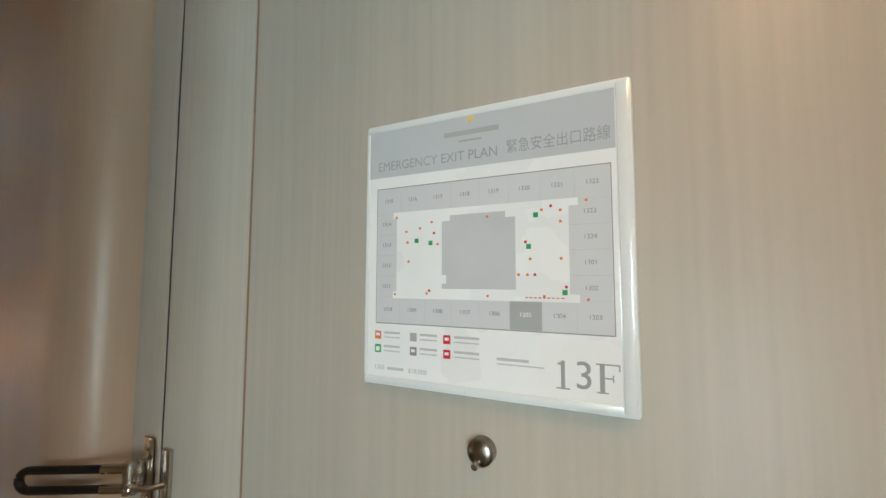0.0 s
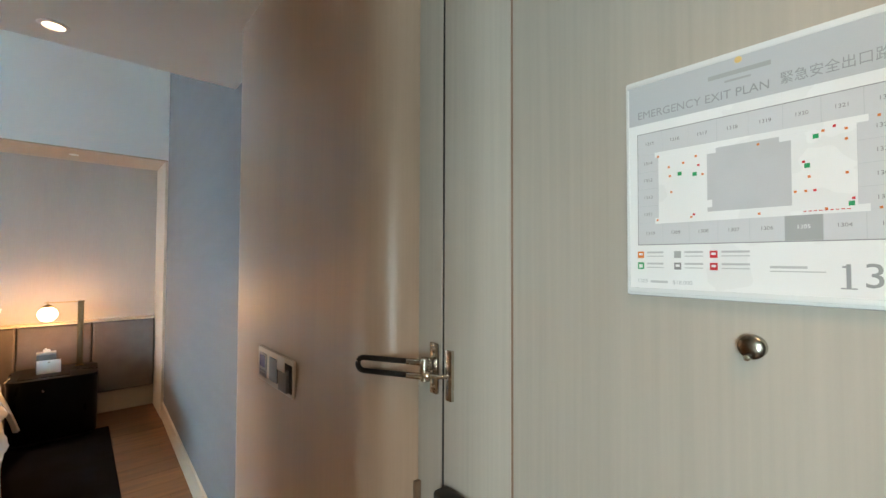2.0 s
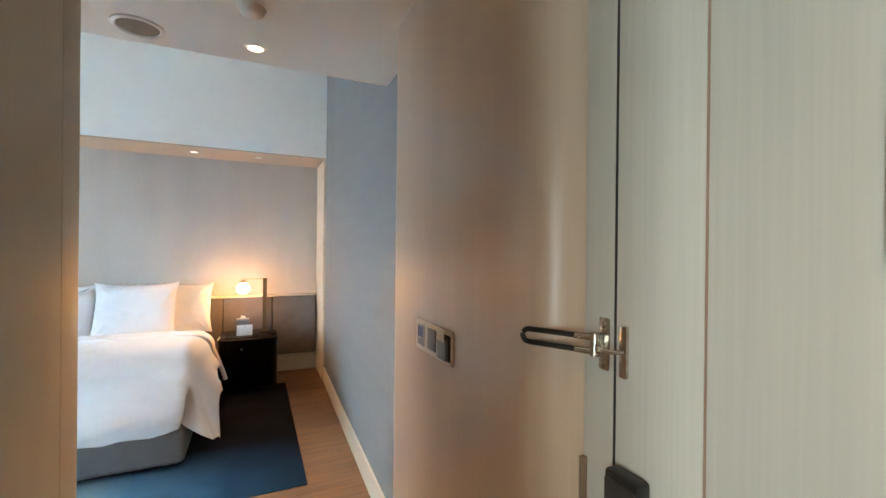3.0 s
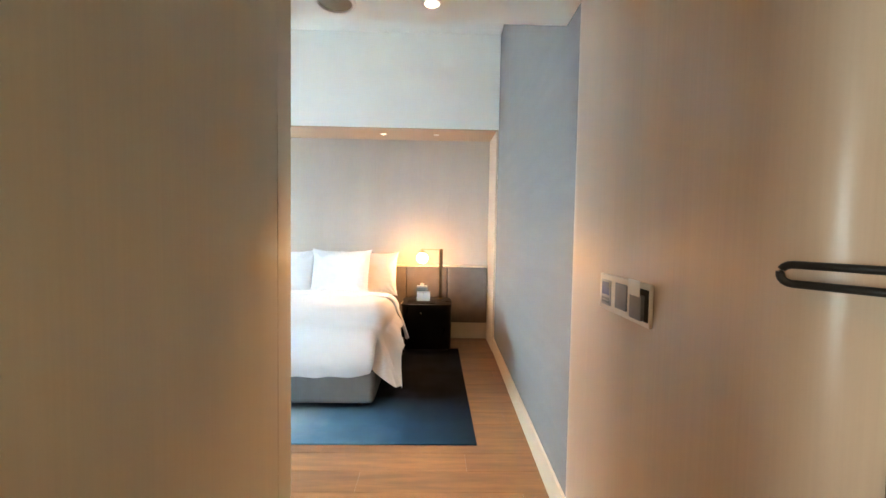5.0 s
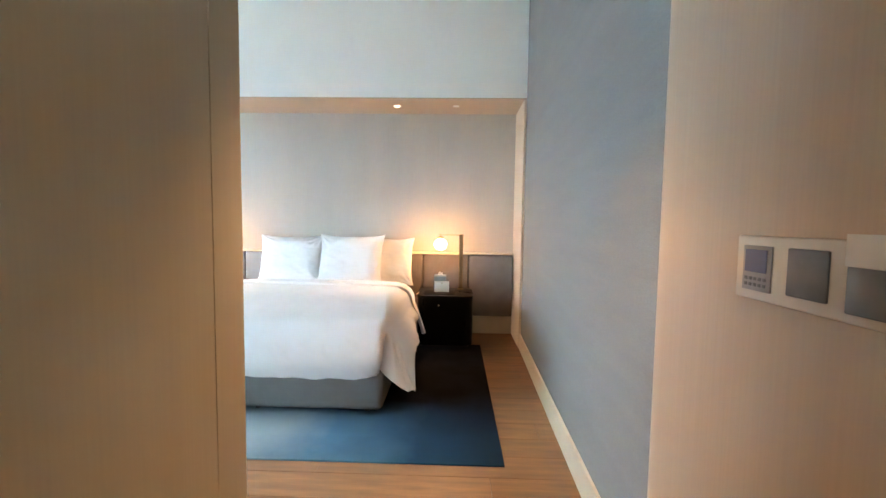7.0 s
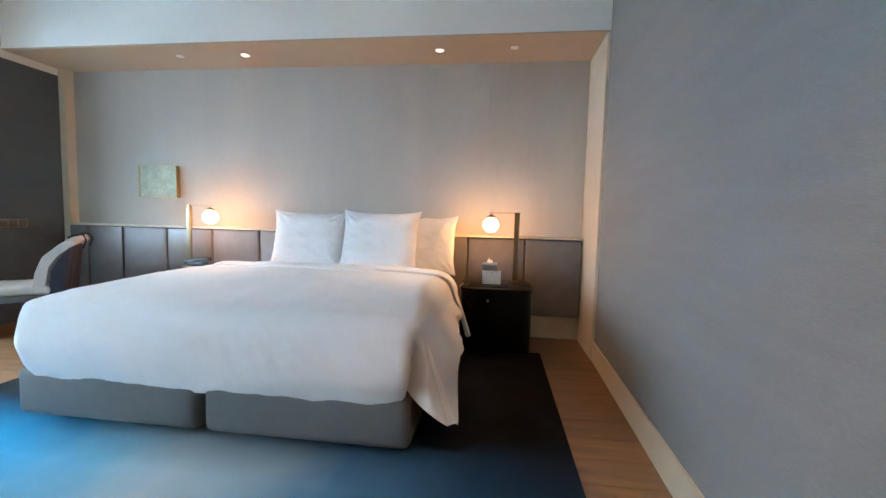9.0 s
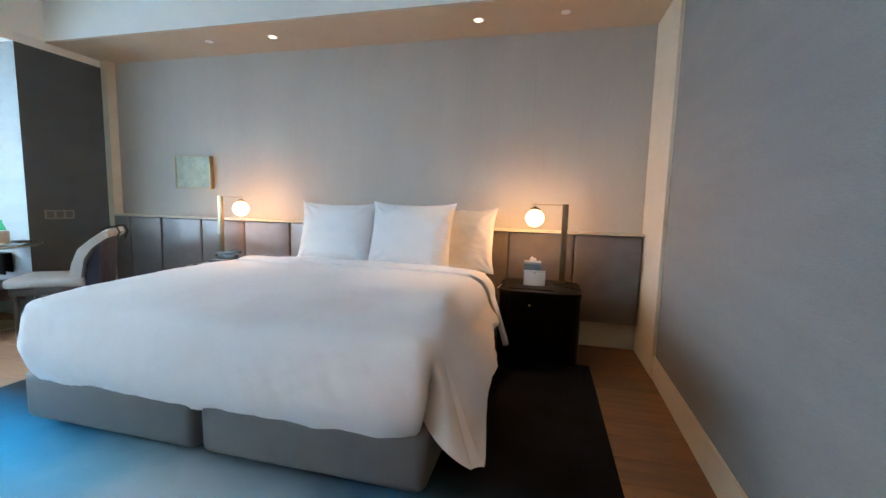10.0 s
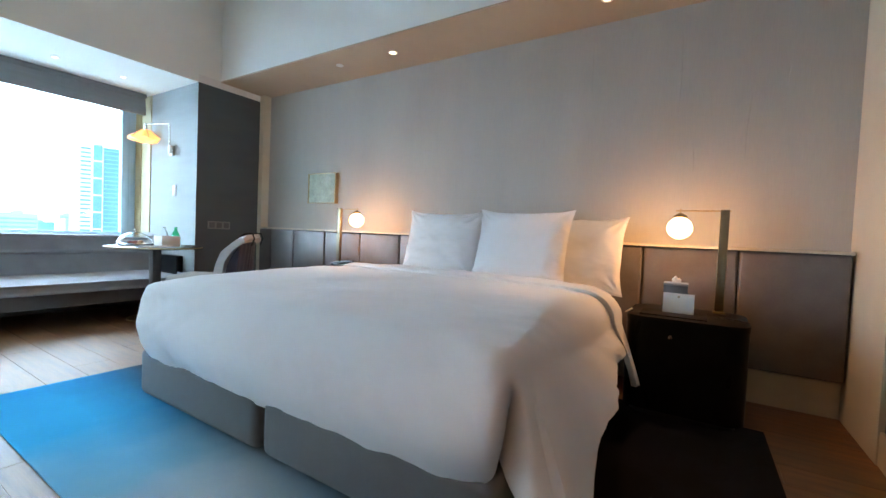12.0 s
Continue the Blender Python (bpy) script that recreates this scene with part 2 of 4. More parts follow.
# veneered passage walls with rounded ends
setting("wall_panel", prism([(-1.80, 0.175), (-2.942, 0.18)] + arc(-2.742, 0.18, 0.20, 182, 270, 14) + arc(-1.895, 0.075, 0.095, 270, 360, 8), 0, LOW, bm=None), PANEL_VENEER, "glossy pale veneer wall panel with rounded ends", True)
setting("wall_left", box(-2.705, LEFT_Y - 0.2, 0, -1.06, LEFT_Y, LOW), OLIVE, "olive-beige veneered passage wall")
# The opening left here is added to let that lamp reach the door.
setting("wall_left_far", box(-0.55, LEFT_Y - 0.2, 0, 0.35, LEFT_Y, LOW), VENEER, "pale veneered passage wall beyond the added unseen opening")
setting("wall_left_head", box(-1.06, LEFT_Y - 0.2, 2.15, -0.55, LEFT_Y, LOW), VENEER, "pale veneered panel above the added unseen opening")
setting("wall_bath_back", box(-2.85, -2.6, 0, 0.5, -2.5, LOW), WHITE, "plain white unseen wall closing the space behind the opening")
setting("wall_bath_side", box(0.35, -2.5, 0, 0.5, LEFT_Y - 0.2, LOW), WHITE, "plain white unseen wall closing the space behind the opening")
setting("wall_left_end", prism([(-2.709, LEFT_Y)] + arc(-2.83, LEFT_Y - 0.02, 0.02, 90, 180, 4) + [(-2.85, LEFT_Y - 0.2), (-2.709, LEFT_Y - 0.2)], 0, LOW), OLIVE, "rounded olive-beige veneer end post of the passage wall", True)
setting("wall_bath", box(-2.85, -2.5, 0, -2.6, LEFT_Y - 0.2, LOW), WHITE, "white painted wall of the bathroom block")
setting("wall_end", box(-0.70, -6.7, 0, -0.55, -2.6, LOW), WHITE, "plain white wall closing the window side")
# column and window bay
setting("wall_column", box(BACK_X - 0.25, -6.7, 0, COL_X, COL_Y, BAY), [LIT_PAPER, SHADED_PAPER], "wallpapered column beside the window, light and shade put into its face colours")
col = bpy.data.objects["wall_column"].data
# The face turned from the window takes the paper darkened for shade.
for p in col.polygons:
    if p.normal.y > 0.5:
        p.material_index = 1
setting("wall_bulkhead", box(-6.8, COL_Y - 0.15, BAY + 0.01, -0.55, COL_Y, CEIL), WHITE, "white painted bulkhead above the window bay")
setting("ceiling_bay", box(COL_X, -6.7, BAY, -0.55, COL_Y - 0.001, BAY + 0.01), WHITE, "white painted ceiling of the window bay")
setting("wall_column_cap", box(BACK_X - 0.2, -6.7, BAY + 0.001, COL_X, COL_Y + 0.001, SOF + 0.01), TRIM_WHITE, "white painted trim over the column")
setting("wall_window_sill", box(COL_X, -6.65, 0, -0.70, WIN_Y, 0.74), WHITE, "wall under the window")
setting("wall_window_side", box(-0.82, -6.65, 0.74, -0.70, WIN_Y - 0.06, BAY), WHITE, "plain wall beside the window")
setting("wall_window_head", box(COL_X, -6.65, 2.36, -0.70, -6.45, BAY), WHITE, "wall strip above the window")
setting("baseboard_grey", prism([(FAS_X, grey_y(FAS_X) - 0.016), (-2.88, grey_y(-2.88) - 0.016), (-2.88, grey_y(-2.88)), (FAS_X, grey_y(FAS_X))], 0, 0.152, 0.003), CREAM, "cream lacquered skirting board")
setting("trim_niche_post", box(BACK_X, COL_Y + 0.001, 0, -6.435, COL_Y + 0.075, SOF - 0.001), CREAM, "cream lacquered post at the end of the bed niche")
setting("baseboard_headboard", box(BACK_X, COL_Y + 0.076, 0, BACK_X + 0.02, GREY_Y - 0.023, 0.20, 0.003), CREAM, "cream lacquered skirting under the headboard")

# ---- the bed ----
BX, BR, BL = -4.365, -0.955, -2.955
HEM = 0.24


def bed_base(y0, y1, group):
    t = thing("bed_base", (BX - 6.40) / 2, (y0 + y1) / 2, 0, "grey upholstered bed base on short castors", "bed base", group)
    hx, hy = (BX + 6.40) / 2, (y1 - y0) / 2
    part("body", box(-hx, -hy, 0.055, hx, hy, 0.30, 0.042, 4), BASE_FABRIC, t)
    for sx in (-1, 1):
        for sy in (-1, 1):
            part("castor", cyl(sx * (hx - 0.12), sy * (hy - 0.12), 0.0108, 0.065, 0.022, bevel=0.004, seg=16), BLACK, t, "black castor leg")
    return t


bed_base((BR + BL) / 2 + 0.012, BR, "bed bases side by side")
bed_base(BL, (BR + BL) / 2 - 0.012, "bed bases side by side")
mat_t = thing("mattress", -5.40, (BR + BL) / 2, 0.30, "thick mattress with white fitted sheet", "mattress")
part("body", box(-0.99, -0.93, 0, 0.97, 0.93, 0.30, 0.05, 4), LINEN, mat_t)


def duvet():
    """The crowned top, its rounded edge and the hanging skirt, with a loose corner flap beside the foot."""
    bm = bmesh.new()
    x0, x1, y0, y1, rc, RAD = -6.02, BX + 0.025, BL + 0.04, BR + 0.045, 0.09, 0.06
    cx, cy, hx, hy = (x0 + x1) / 2, (y0 + y1) / 2, (x1 - x0) / 2, (y1 - y0) / 2
    clamp = lambda v, a=0.0, b=1.0: max(a, min(b, v))

    def top(x, y):
        u, v = (x - cx) / hx, (y - cy) / hy
        crown = 0.045 * (1 - u * u * 0.6) * (1 - v * v * 0.5) - 0.012 * max(0, u) ** 3 - 0.03 * max(0, u) ** 4 * max(0, -v) ** 4
        wr = 0.010 * noise.noise((x * 2.2, y * 3.1, 0.3)) + 0.005 * noise.noise((x * 5, y * 9, 4)) + 0.0025 * noise.noise((x * 12 + y * 5, y * 16, 8))
        for px, py, w in ((-4.50, -1.52, 0.07), (-4.51, -2.34, 0.16), (-4.47, -2.60, 0.06)):
            wr += 0.0018 * math.exp(-((x - px) / 0.022) ** 2 - ((y - py) / w) ** 2) * math.sin((y + 0.4 * x) * 120)
        wr += 0.003 * noise.noise((x * 2.6 + y * 1.4, y * 2.1, 5.0)) + 0.0015 * noise.noise((x * 6 - y * 3, y * 5, 6.0))
        return 0.645 + crown + wr

    # stations round the bed: place, outward normal, stretch and position along it
    ring = [(x1, y0 + rc + (y1 - y0 - 2 * rc) * i / 240, 1, 0, "foot", i / 240) for i in range(240)]
    ring += [(x1 - rc + rc * math.cos(a), y1 - rc + rc * math.sin(a), math.cos(a), math.sin(a), "corner", i / 70) for i, a in ((i, math.pi / 2 * i / 70) for i in range(70))]
    ring += [(x1 - rc + (x0 - x1 + 2 * rc) * i / 300, y1, 0, 1, "right", (x1 - x0 - 2 * rc) * i / 300) for i in range(300)]
    ring += [(x0 + rc + rc * math.cos(a), y1 - rc + rc * math.sin(a), math.cos(a), math.sin(a), "head", 0) for a in (math.pi / 2 * (1 + i / 12) for i in range(12))]
    ring += [(x0, y1 - rc - (y1 - y0 - 2 * rc) * i / 50, -1, 0, "head", 0) for i in range(50)]
    ring += [(x0 + rc + rc * math.cos(a), y0 + rc + rc * math.sin(a), math.cos(a), math.sin(a), "head", 0) for a in (math.pi * (1 + i / 24) for i in range(12))]
    ring += [(x0 + rc + (x1 - x0 - 2 * rc) * i / 160, y0, 0, -1, "left", (x1 - x0 - 2 * rc) * (1 - i / 160)) for i in range(160)]
    ring += [(x1 - rc + rc * math.cos(a), y0 + rc + rc * math.sin(a), math.cos(a), math.sin(a), "foot", -0.02) for a in (math.pi * (1.5 + i / 60) for i in range(30))]
    k = len(ring)
    # the edge rolls over softly along the sides and tightly at the foot
    roll = [RAD + (0.10 * clamp(p[5] / 0.7) ** 1.2 if p[4] == "right" else -0.028 if p[4] == "left" else -0.028 + 0.05 * clamp(p[5] * 4) - 0.022 * clamp(p[5] * 4 - 3) if p[4] == "foot" else 0.10 if p[4] == "head" and p[1] > cy else 0.0) for p in ring]

    def skirt(x, y, nx, ny, where, s, d, zt, r):
        z0 = zt - r
        if where == "foot":
            hem = HEM + 0.005 * noise.noise((s * 7, 2, 0)) + 0.04 * clamp((s - 0.93) / 0.07) ** 2
            z = z0 + (hem - z0) * d
            out = 0.035 * math.sin(math.pi * clamp(d * 1.02)) - 0.04 * d ** 3 + 0.008 * noise.noise((y * 5, z * 7, 2.0)) + 0.005 * noise.noise((y * 9 - z * 16, z * 7, 3.0)) + 0.005 * noise.noise((y * 15 + z * 6, z * 9, 5.0)) + 0.006 * clamp((s - 0.6) / 0.4) * noise.noise((y * 8 + z * 8, z * 12, 6.0))
            tuck = clamp((d - 0.55) / 0.45) * math.exp(-((y + 2.55) / 0.22) ** 2)
            out += 0.002 * tuck * math.sin(y * 130 + z * 20)
        elif where == "corner":
            fold = math.exp(-((s - 0.5) / 0.14) ** 2) * clamp(d * 2.2) ** 1.3
            flap = clamp((s - 0.5) / 0.45)
            hem = (HEM + 0.04 + 0.04 * clamp(s / 0.5)) * (1 - flap) + 0.165 * flap
            z = z0 + (hem - z0) * d
            out = (0.035 * math.sin(math.pi * clamp(d * 1.02)) - 0.04 * d ** 3) * (1 - flap) - 0.085 * fold + flap * (0.02 * math.sin(math.pi * d * 0.5) + 0.10 * d ** 1.3)
            x -= 0.05 * fold
        elif where == "right":
            tip = math.exp(-((s - 0.07) / 0.13) ** 2)
            near = clamp((x + 5.97) / 0.30)
            hem = 0.325 - 0.185 * tip + 0.03 * noise.noise((x * 3.1, 9.0, 0)) + 0.05 * clamp((s - 0.9) / 0.4)
            z = z0 + (hem - z0) * d
            wide = 0.105 + 0.02 * tip + 0.018 * noise.noise((x * 3.4, 1.7, 0)) - 0.075 * clamp((s - 0.6) / 0.5)
            out = 0.035 * math.sin(math.pi * d * 0.6) + wide * d ** 1.25
            lean = x + 0.35 * d
            out += d ** 0.8 * (0.006 * math.sin(lean * 15 + 3 * noise.noise((lean * 3, d, 2))) + 0.010 * noise.noise((lean * 4, d * 1.5, 7.0)) + 0.007 * noise.noise((lean * 11, d * 2.2, 3.0)) + 0.003 * noise.noise((lean * 26, d * 5, 8.0)))
            out *= 0.12 + 0.88 * near
        elif where == "left":
            z = z0 + (0.29 - z0) * d
            out = (0.03 * math.sin(math.pi * d * 0.5) + 0.03 * d ** 1.2 + 0.012 * d * math.sin(x * 17)) * clamp(s / 0.4)
        else:
            z, out = z0 + (0.56 - z0) * d, 0.0
        return x + nx * out, y + ny * out, z

    rings = []
    inner = [(p[0] - p[2] * r, p[1] - p[3] * r) for p, r in zip(ring, roll)]
    for q in range(1, 46):
        f = 1 - (1 - q / 45) ** 1.6
        rings.append([bm.verts.new((cx + (x - cx) * f, cy + (y - cy) * f, top(cx + (x - cx) * f, cy + (y - cy) * f))) for x, y in inner])
    for q in (15, 30, 45, 60, 75, 90):
        a = radians(q)
        rings.append([bm.verts.new((ix + nx * r * math.sin(a), iy + ny * r * math.sin(a), top(ix, iy) - r * (1 - math.cos(a)))) for (ix, iy), (x, y, nx, ny, w, s), r in zip(inner, ring, roll)])
    for q in range(1, 29):
        rings.append([bm.verts.new(skirt(*p, q / 28, top(*i), r)) for p, i, r in zip(ring, inner, roll)])
    mid = bm.verts.new((cx, cy, top(cx, cy)))
    for i in range(k):
        bm.faces.new((mid, rings[0][i], rings[0][(i + 1) % k]))
    for p, q in zip(rings, rings[1:]):
        for i in range(k):
            bm.faces.new((p[i], q[i], q[(i + 1) % k], p[(i + 1) % k]))
    t = thing("duvet", cx, cy, 0.0, "rumpled white cotton duvet draped over the king bed", "duvet")
    bmesh.ops.translate(bm, verts=bm.verts, vec=(-cx, -cy, 0))
    # a smoothing pass joins the stretches of the skirt without steps
    bmesh.ops.smooth_vert(bm, verts=[v for r in rings[46:] for v in r], factor=0.5, use_axis_x=True, use_axis_y=True, use_axis_z=True)
    bmesh.ops.smooth_vert(bm, verts=[v for r in rings[46:] for v in r], factor=0.5, use_axis_x=True, use_axis_y=True, use_axis_z=True)
    part("cover", bm, DUVET, t)
    # the turned-back head edge, hanging to a point over the side
    f = bmesh.new()
    rows = []
    bend = 0.15
    flat, arc_len, hang = hy - bend, bend * math.pi / 2, 0.33
    rims = [(0.0, 0.030), (0.0, 0.010), (0.012, 0.0)] + [(j / 14, 0.0) for j in range(1, 14)] + [(0.988, 0.0), (1.0, 0.010), (1.0, 0.030)]
    for u, sink in rims:
        row = []
        for i in range(170):
            p = (-1 + 2 * i / 169) * (flat + arc_len + hang)
            s, over = (1 if p > 0 else -1), max(0, abs(p) - flat)
            a, d = min(over, arc_len) / bend, clamp((over - arc_len) / hang)
            e = clamp(over / (arc_len + hang))
            x = -5.60 - 0.42 * u * (1 - 0.85 * e ** 0.9) - 0.10 * e + 0.012 * math.sin(p * 7) - 0.02 * (min(abs(p), flat) / flat) ** 2
            x += 0.010 * e * math.sin(p * 19 + u * 4)
            room = clamp((x + 5.90) / 0.06, 0.3)
            y = cy + s * (min(abs(p), flat) + (bend + 0.012) * math.sin(a) + (0.045 * math.sin(math.pi * d / 2) + 0.07 * d ** 1.2 + 0.008 * d * math.sin(u * 9 + d * 3)) * room)
            z = top(x, cy + s * min(abs(p), flat)) + 0.014 + 0.02 * math.sin(math.pi * min(1, u * 2.2)) * (1 - e) - 0.05 * u ** 4 * (1 - e) - bend * (1 - math.cos(a)) - hang * d
            y -= s * sink * math.sin(a)
            z -= sink * math.cos(a)
            row.append(f.verts.new((x - cx, y - cy, z)))
        rows.append(row)
    for p, q in zip(rows, rows[1:]):
        for i in range(169):
            f.faces.new((p[i], p[i + 1], q[i + 1], q[i]))
    part("turned_edge", f, DUVET, t)


duvet()


def pillow(x, y, z, w, h, d, lean, seed, turn=0):
    """A stuffed pillow that stands on its long edge, with pinched corners."""
    bm = bmesh.new()
    n = 56
    grid = {}
    for s in (1, -1):
        for i in range(n + 1):
            for j in range(n + 1):
                u, v = -1 + 2 * i / n, -1 + 2 * j / n
                if s < 0 and (i in (0, n) or j in (0, n)):
                    grid[s, i, j] = grid[1, i, j]
                    continue
                fat = max(0, (1 - abs(u) ** 3.2) * (1 - abs(v) ** 3.2)) ** 0.6
                fat = fat * (0.85 + 0.15 * noise.noise((u * 2.0 + seed, v * 2.0, s)))
                ear = max(0, abs(u * v) - 0.62) / 0.38
                inx = 1 - 0.05 * (1 - abs(v) ** 3) * abs(u) ** 2 + 0.035 * ear
                inz = 1 - (0.065 if v > 0 else 0.03) * (1 - abs(u) ** 3) * abs(v) ** 2 + 0.05 * ear
                wr = (0.012 * noise.noise((u * 4 + seed, v * 4, s * 3)) + 0.004 * noise.noise((u * 9 + seed, v * 9, s))) * (1.15 - fat)
                a, b = math.atan2(1 - abs(v), 1 - abs(u) + 1e-6), math.hypot(1 - abs(u), 1 - abs(v))
                wr += 0.007 * math.sin(a * 13 + seed + u) * math.exp(-((b - 0.32) / 0.22) ** 2) * (0.6 + noise.noise((u * 2, v * 2, seed)))
                wr += 0.004 * (0.25 - abs(noise.noise((u * 2.4 + v * 1.5 + seed, v * 3.1, 2.0)))) * fat
                grid[s, i, j] = bm.verts.new((s * d / 2 * fat + wr, u * w / 2 * inx, h / 2 + v * h / 2 * inz + 0.006 * noise.noise((u * 3, v * 3, seed))))
    for s in (1, -1):
        for i in range(n):
            for j in range(n):
                q = [grid[s, i, j], grid[s, i + 1, j], grid[s, i + 1, j + 1], grid[s, i, j + 1]]
                bm.faces.new(q if s > 0 else q[::-1])
    t = thing("pillow", x, y, z, "plump white cotton pillow leaning on the headboard", "pillow", "pillows on the bed")
    t.matrix_world = pose(x, y, z, 0, -lean, turn)
    part("case", bm, LINEN, t)


pillow(-6.20, -2.26, 0.60, 0.64, 0.515, 0.17, 14, 5.0, 1)
pillow(-6.23, -1.30, 0.60, 0.68, 0.51, 0.17, 14, 9.0, -1)
pillow(-6.02, -2.235, 0.615, 0.66, 0.52, 0.18, 16, 1.0, 2)
pillow(-6.00, -1.60, 0.615, 0.68, 0.535, 0.19, 17, 3.0, -2)

# ---- headboard ----
hb = thing("headboard", BACK_X, 0, 0.223, "long grey leather headboard of upright padded panels", "headboard")
HB0, HB1 = -5.02, 0.155
part("backing", box(0.001, HB0, 0.0, 0.06, HB1, 0.70), DARKWOOD, hb)
edges = [0.155, -0.345, -0.865, -1.40, -1.90, -2.40, -2.90, -3.40, -3.90, -4.40, -4.80, -5.02]
for a, b in zip(edges, edges[1:]):
    part("panel", box(0.05, b + 0.003, 0.0, 0.115, a - 0.003, 0.697, 0.016, 3), LEATHER, hb)
part("ledge", box(0.001, HB0, 0.698, 0.135, HB1, 0.716, 0.003), CREAM, hb, "thin cream lacquered top ledge")


def nightstand(x, y, group):
    t = thing("nightstand", x, y, 0, "black lacquered nightstand with rounded corners and inset top", "nightstand", group)
    out = rounded(-0.26, -0.285, 0.27, 0.285, 0.10)
    part("body", prism(out, 0.045, 0.515), LACQUER, t)
    part("plinth", prism(rounded(-0.23, -0.25, 0.24, 0.25, 0.09), 0.0, 0.046), BLACK, t)
    part("top", prism(rounded(-0.263, -0.288, 0.273, 0.288, 0.10), 0.515, 0.545, 0.006), LACQUER, t)
    part("tray", box(-0.2, -0.22, 0.545, 0.2, 0.10, 0.551, 0.002), LACQUER, t)
    k = part("knob", lathe([(0, 0.018), (0.010, 0.018), (0.012, 0.012), (0.006, 0.0), (0, 0)], 0, 0, 20, None, pose(0.27, -0.06, 0.455, 0, 90, 0)), STEEL, t, "small round metal knob")
    return t


nightstand(-6.13, -0.595, "nightstands beside the bed")
nightstand(-6.13, -3.30, "nightstands beside the bed")


def bed_lamp(x, y, z, toward, group):
    t = thing("table_lamp", x, y, z, "brass post lamp with glowing opal glass globe", "lamp", group)
    part("foot", box(-0.03, -0.03, 0, 0.03, 0.03, 0.008, 0.002), BRASS, t)
    part("post", box(-0.012, -0.022, 0.01, 0.012, 0.022, 0.60, 0.002), BRONZE, t)
    part("arm", tube([(0, -0.03 * toward, 0.592), (0, toward * 0.248, 0.592)], 0.004), BRASS, t)
    part("stem", tube([(0, toward * 0.224, 0.605), (0, toward * 0.224, 0.565)], 0.004), BRASS, t)
    part("cap", lathe([(0, 0.580), (0.010, 0.578), (0.036, 0.562), (0.039, 0.553), (0, 0.553)], 0, toward * 0.224), BRASS, t)
    g = part("globe", lathe([(0, 0.422)] + [(0.069 * math.sin(radians(a)), 0.488 - 0.066 * math.cos(radians(a))) for a in range(12, 180, 12)] + [(0, 0.554)], 0, toward * 0.224), WARM_GLOBE, t, "glowing opal glass globe")
    g.visible_shadow = False
    lamp("lamp_light", "POINT", pose(x, y + toward * 0.224, z + 0.488), LAMP_POWER, (1, 0.47, 0.17), radius=0.07)


bed_lamp(-6.272, -0.434, 0.551, -1, "bedside lamps")
bed_lamp(-6.272, -3.533, 0.551, 1, "bedside lamps")


def downlight(x, y, z, r, lit, label, power=0, cone=130, lean=0.0):
    t = thing("downlight", x, y, z, label, "downlight", "recessed ceiling lights")
    part("ring", lathe([(r, -0.001), (r, -0.006), (r * 0.72, -0.008), (r * 0.66, -0.002), (r * 0.66, -0.001)]), TRIM_WHITE, t)
    part("lens", lathe([(0, -0.003), (r * 0.655, -0.003), (r * 0.655, -0.0015), (0, -0.0015)]), WARM_SPOT if lit else TRIM_WHITE, t)
    if power:
        lamp("spot_light", "SPOT", look((x, y, z - 0.02), (x + lean, y + 0.001, 0)), power, (1, 0.57, 0.26), radius=0.03, spot=cone, blend=1.0)


for y in (-1.135, -2.896):
    downlight(-6.21, y, SOF, 0.042, True, "small lit white recessed spotlight in the soffit", SPOT_POWER, 50, 0.56)
for y in (-0.512, -3.53):
    downlight(-6.20, y, SOF, 0.033, False, "small white round sensor cover in the soffit")
downlight(-3.203, -0.546, LOW, 0.046, True, "lit white recessed downlight in the passage ceiling", 95, 84)
# Added downlight, never in view, to warm the door and the panel.
downlight(-0.80, -0.50, LOW, 0.046, True, "lit white recessed downlight in the passage ceiling", ADDED_HALL_POWER)
for x in (-5.28, -4.75):
    downlight(x, -5.72, BAY, 0.035, True, "small recessed spotlight over the window seat", 14)

# ---- rug ----
RUG = mat("rug_pile", (0.02, 0.03, 0.05), 0.95, sheen=0.02, spec=0.03, bump=0.4, gscale=(250, 250, 250))
nt = RUG.node_tree
geo = nt.nodes.new("ShaderNodeNewGeometry")
sep = nt.nodes.new("ShaderNodeSeparateXYZ")
nt.links.new(geo.outputs["Position"], sep.inputs[0])
wob = nt.nodes.new("ShaderNodeTexNoise")
wob.inputs["Scale"].default_value, wob.inputs["Detail"].default_value = 1.6, 5
nt.links.new(geo.outputs["Position"], wob.inputs["Vector"])


def math_node(op, a, b):
    n = nt.nodes.new("ShaderNodeMath")
    n.operation = op
    for k, v in enumerate((a, b)):
        if isinstance(v, (int, float)):
            n.inputs[k].default_value = v
        else:
            nt.links.new(v, n.inputs[k])
    return n.outputs[0]


across = math_node("ADD", math_node("MULTIPLY", math_node("ADD", sep.outputs["Y"], 3.58), 1 / 3.36), math_node("MULTIPLY", math_node("SUBTRACT", wob.outputs[0], 0.5), 0.25))
# The bed's shade is put into the pile colour: near black towards the bed.
along = math_node("ADD", math_node("MULTIPLY", math_node("ADD", sep.outputs["X"], 4.65), 1 / 0.5), math_node("MULTIPLY", math_node("SUBTRACT", wob.outputs[0], 0.5), 0.3))
ra = nt.nodes.new("ShaderNodeValToRGB")
e = ra.color_ramp.elements
# Blue left, paler middle; the dark right end also paints the bed's shade.
e[0].position, e[0].color = 0.0, (0.014, 0.23, 0.44, 1)
e[1].position, e[1].color = 1.0, (0.008, 0.020, 0.040, 1)
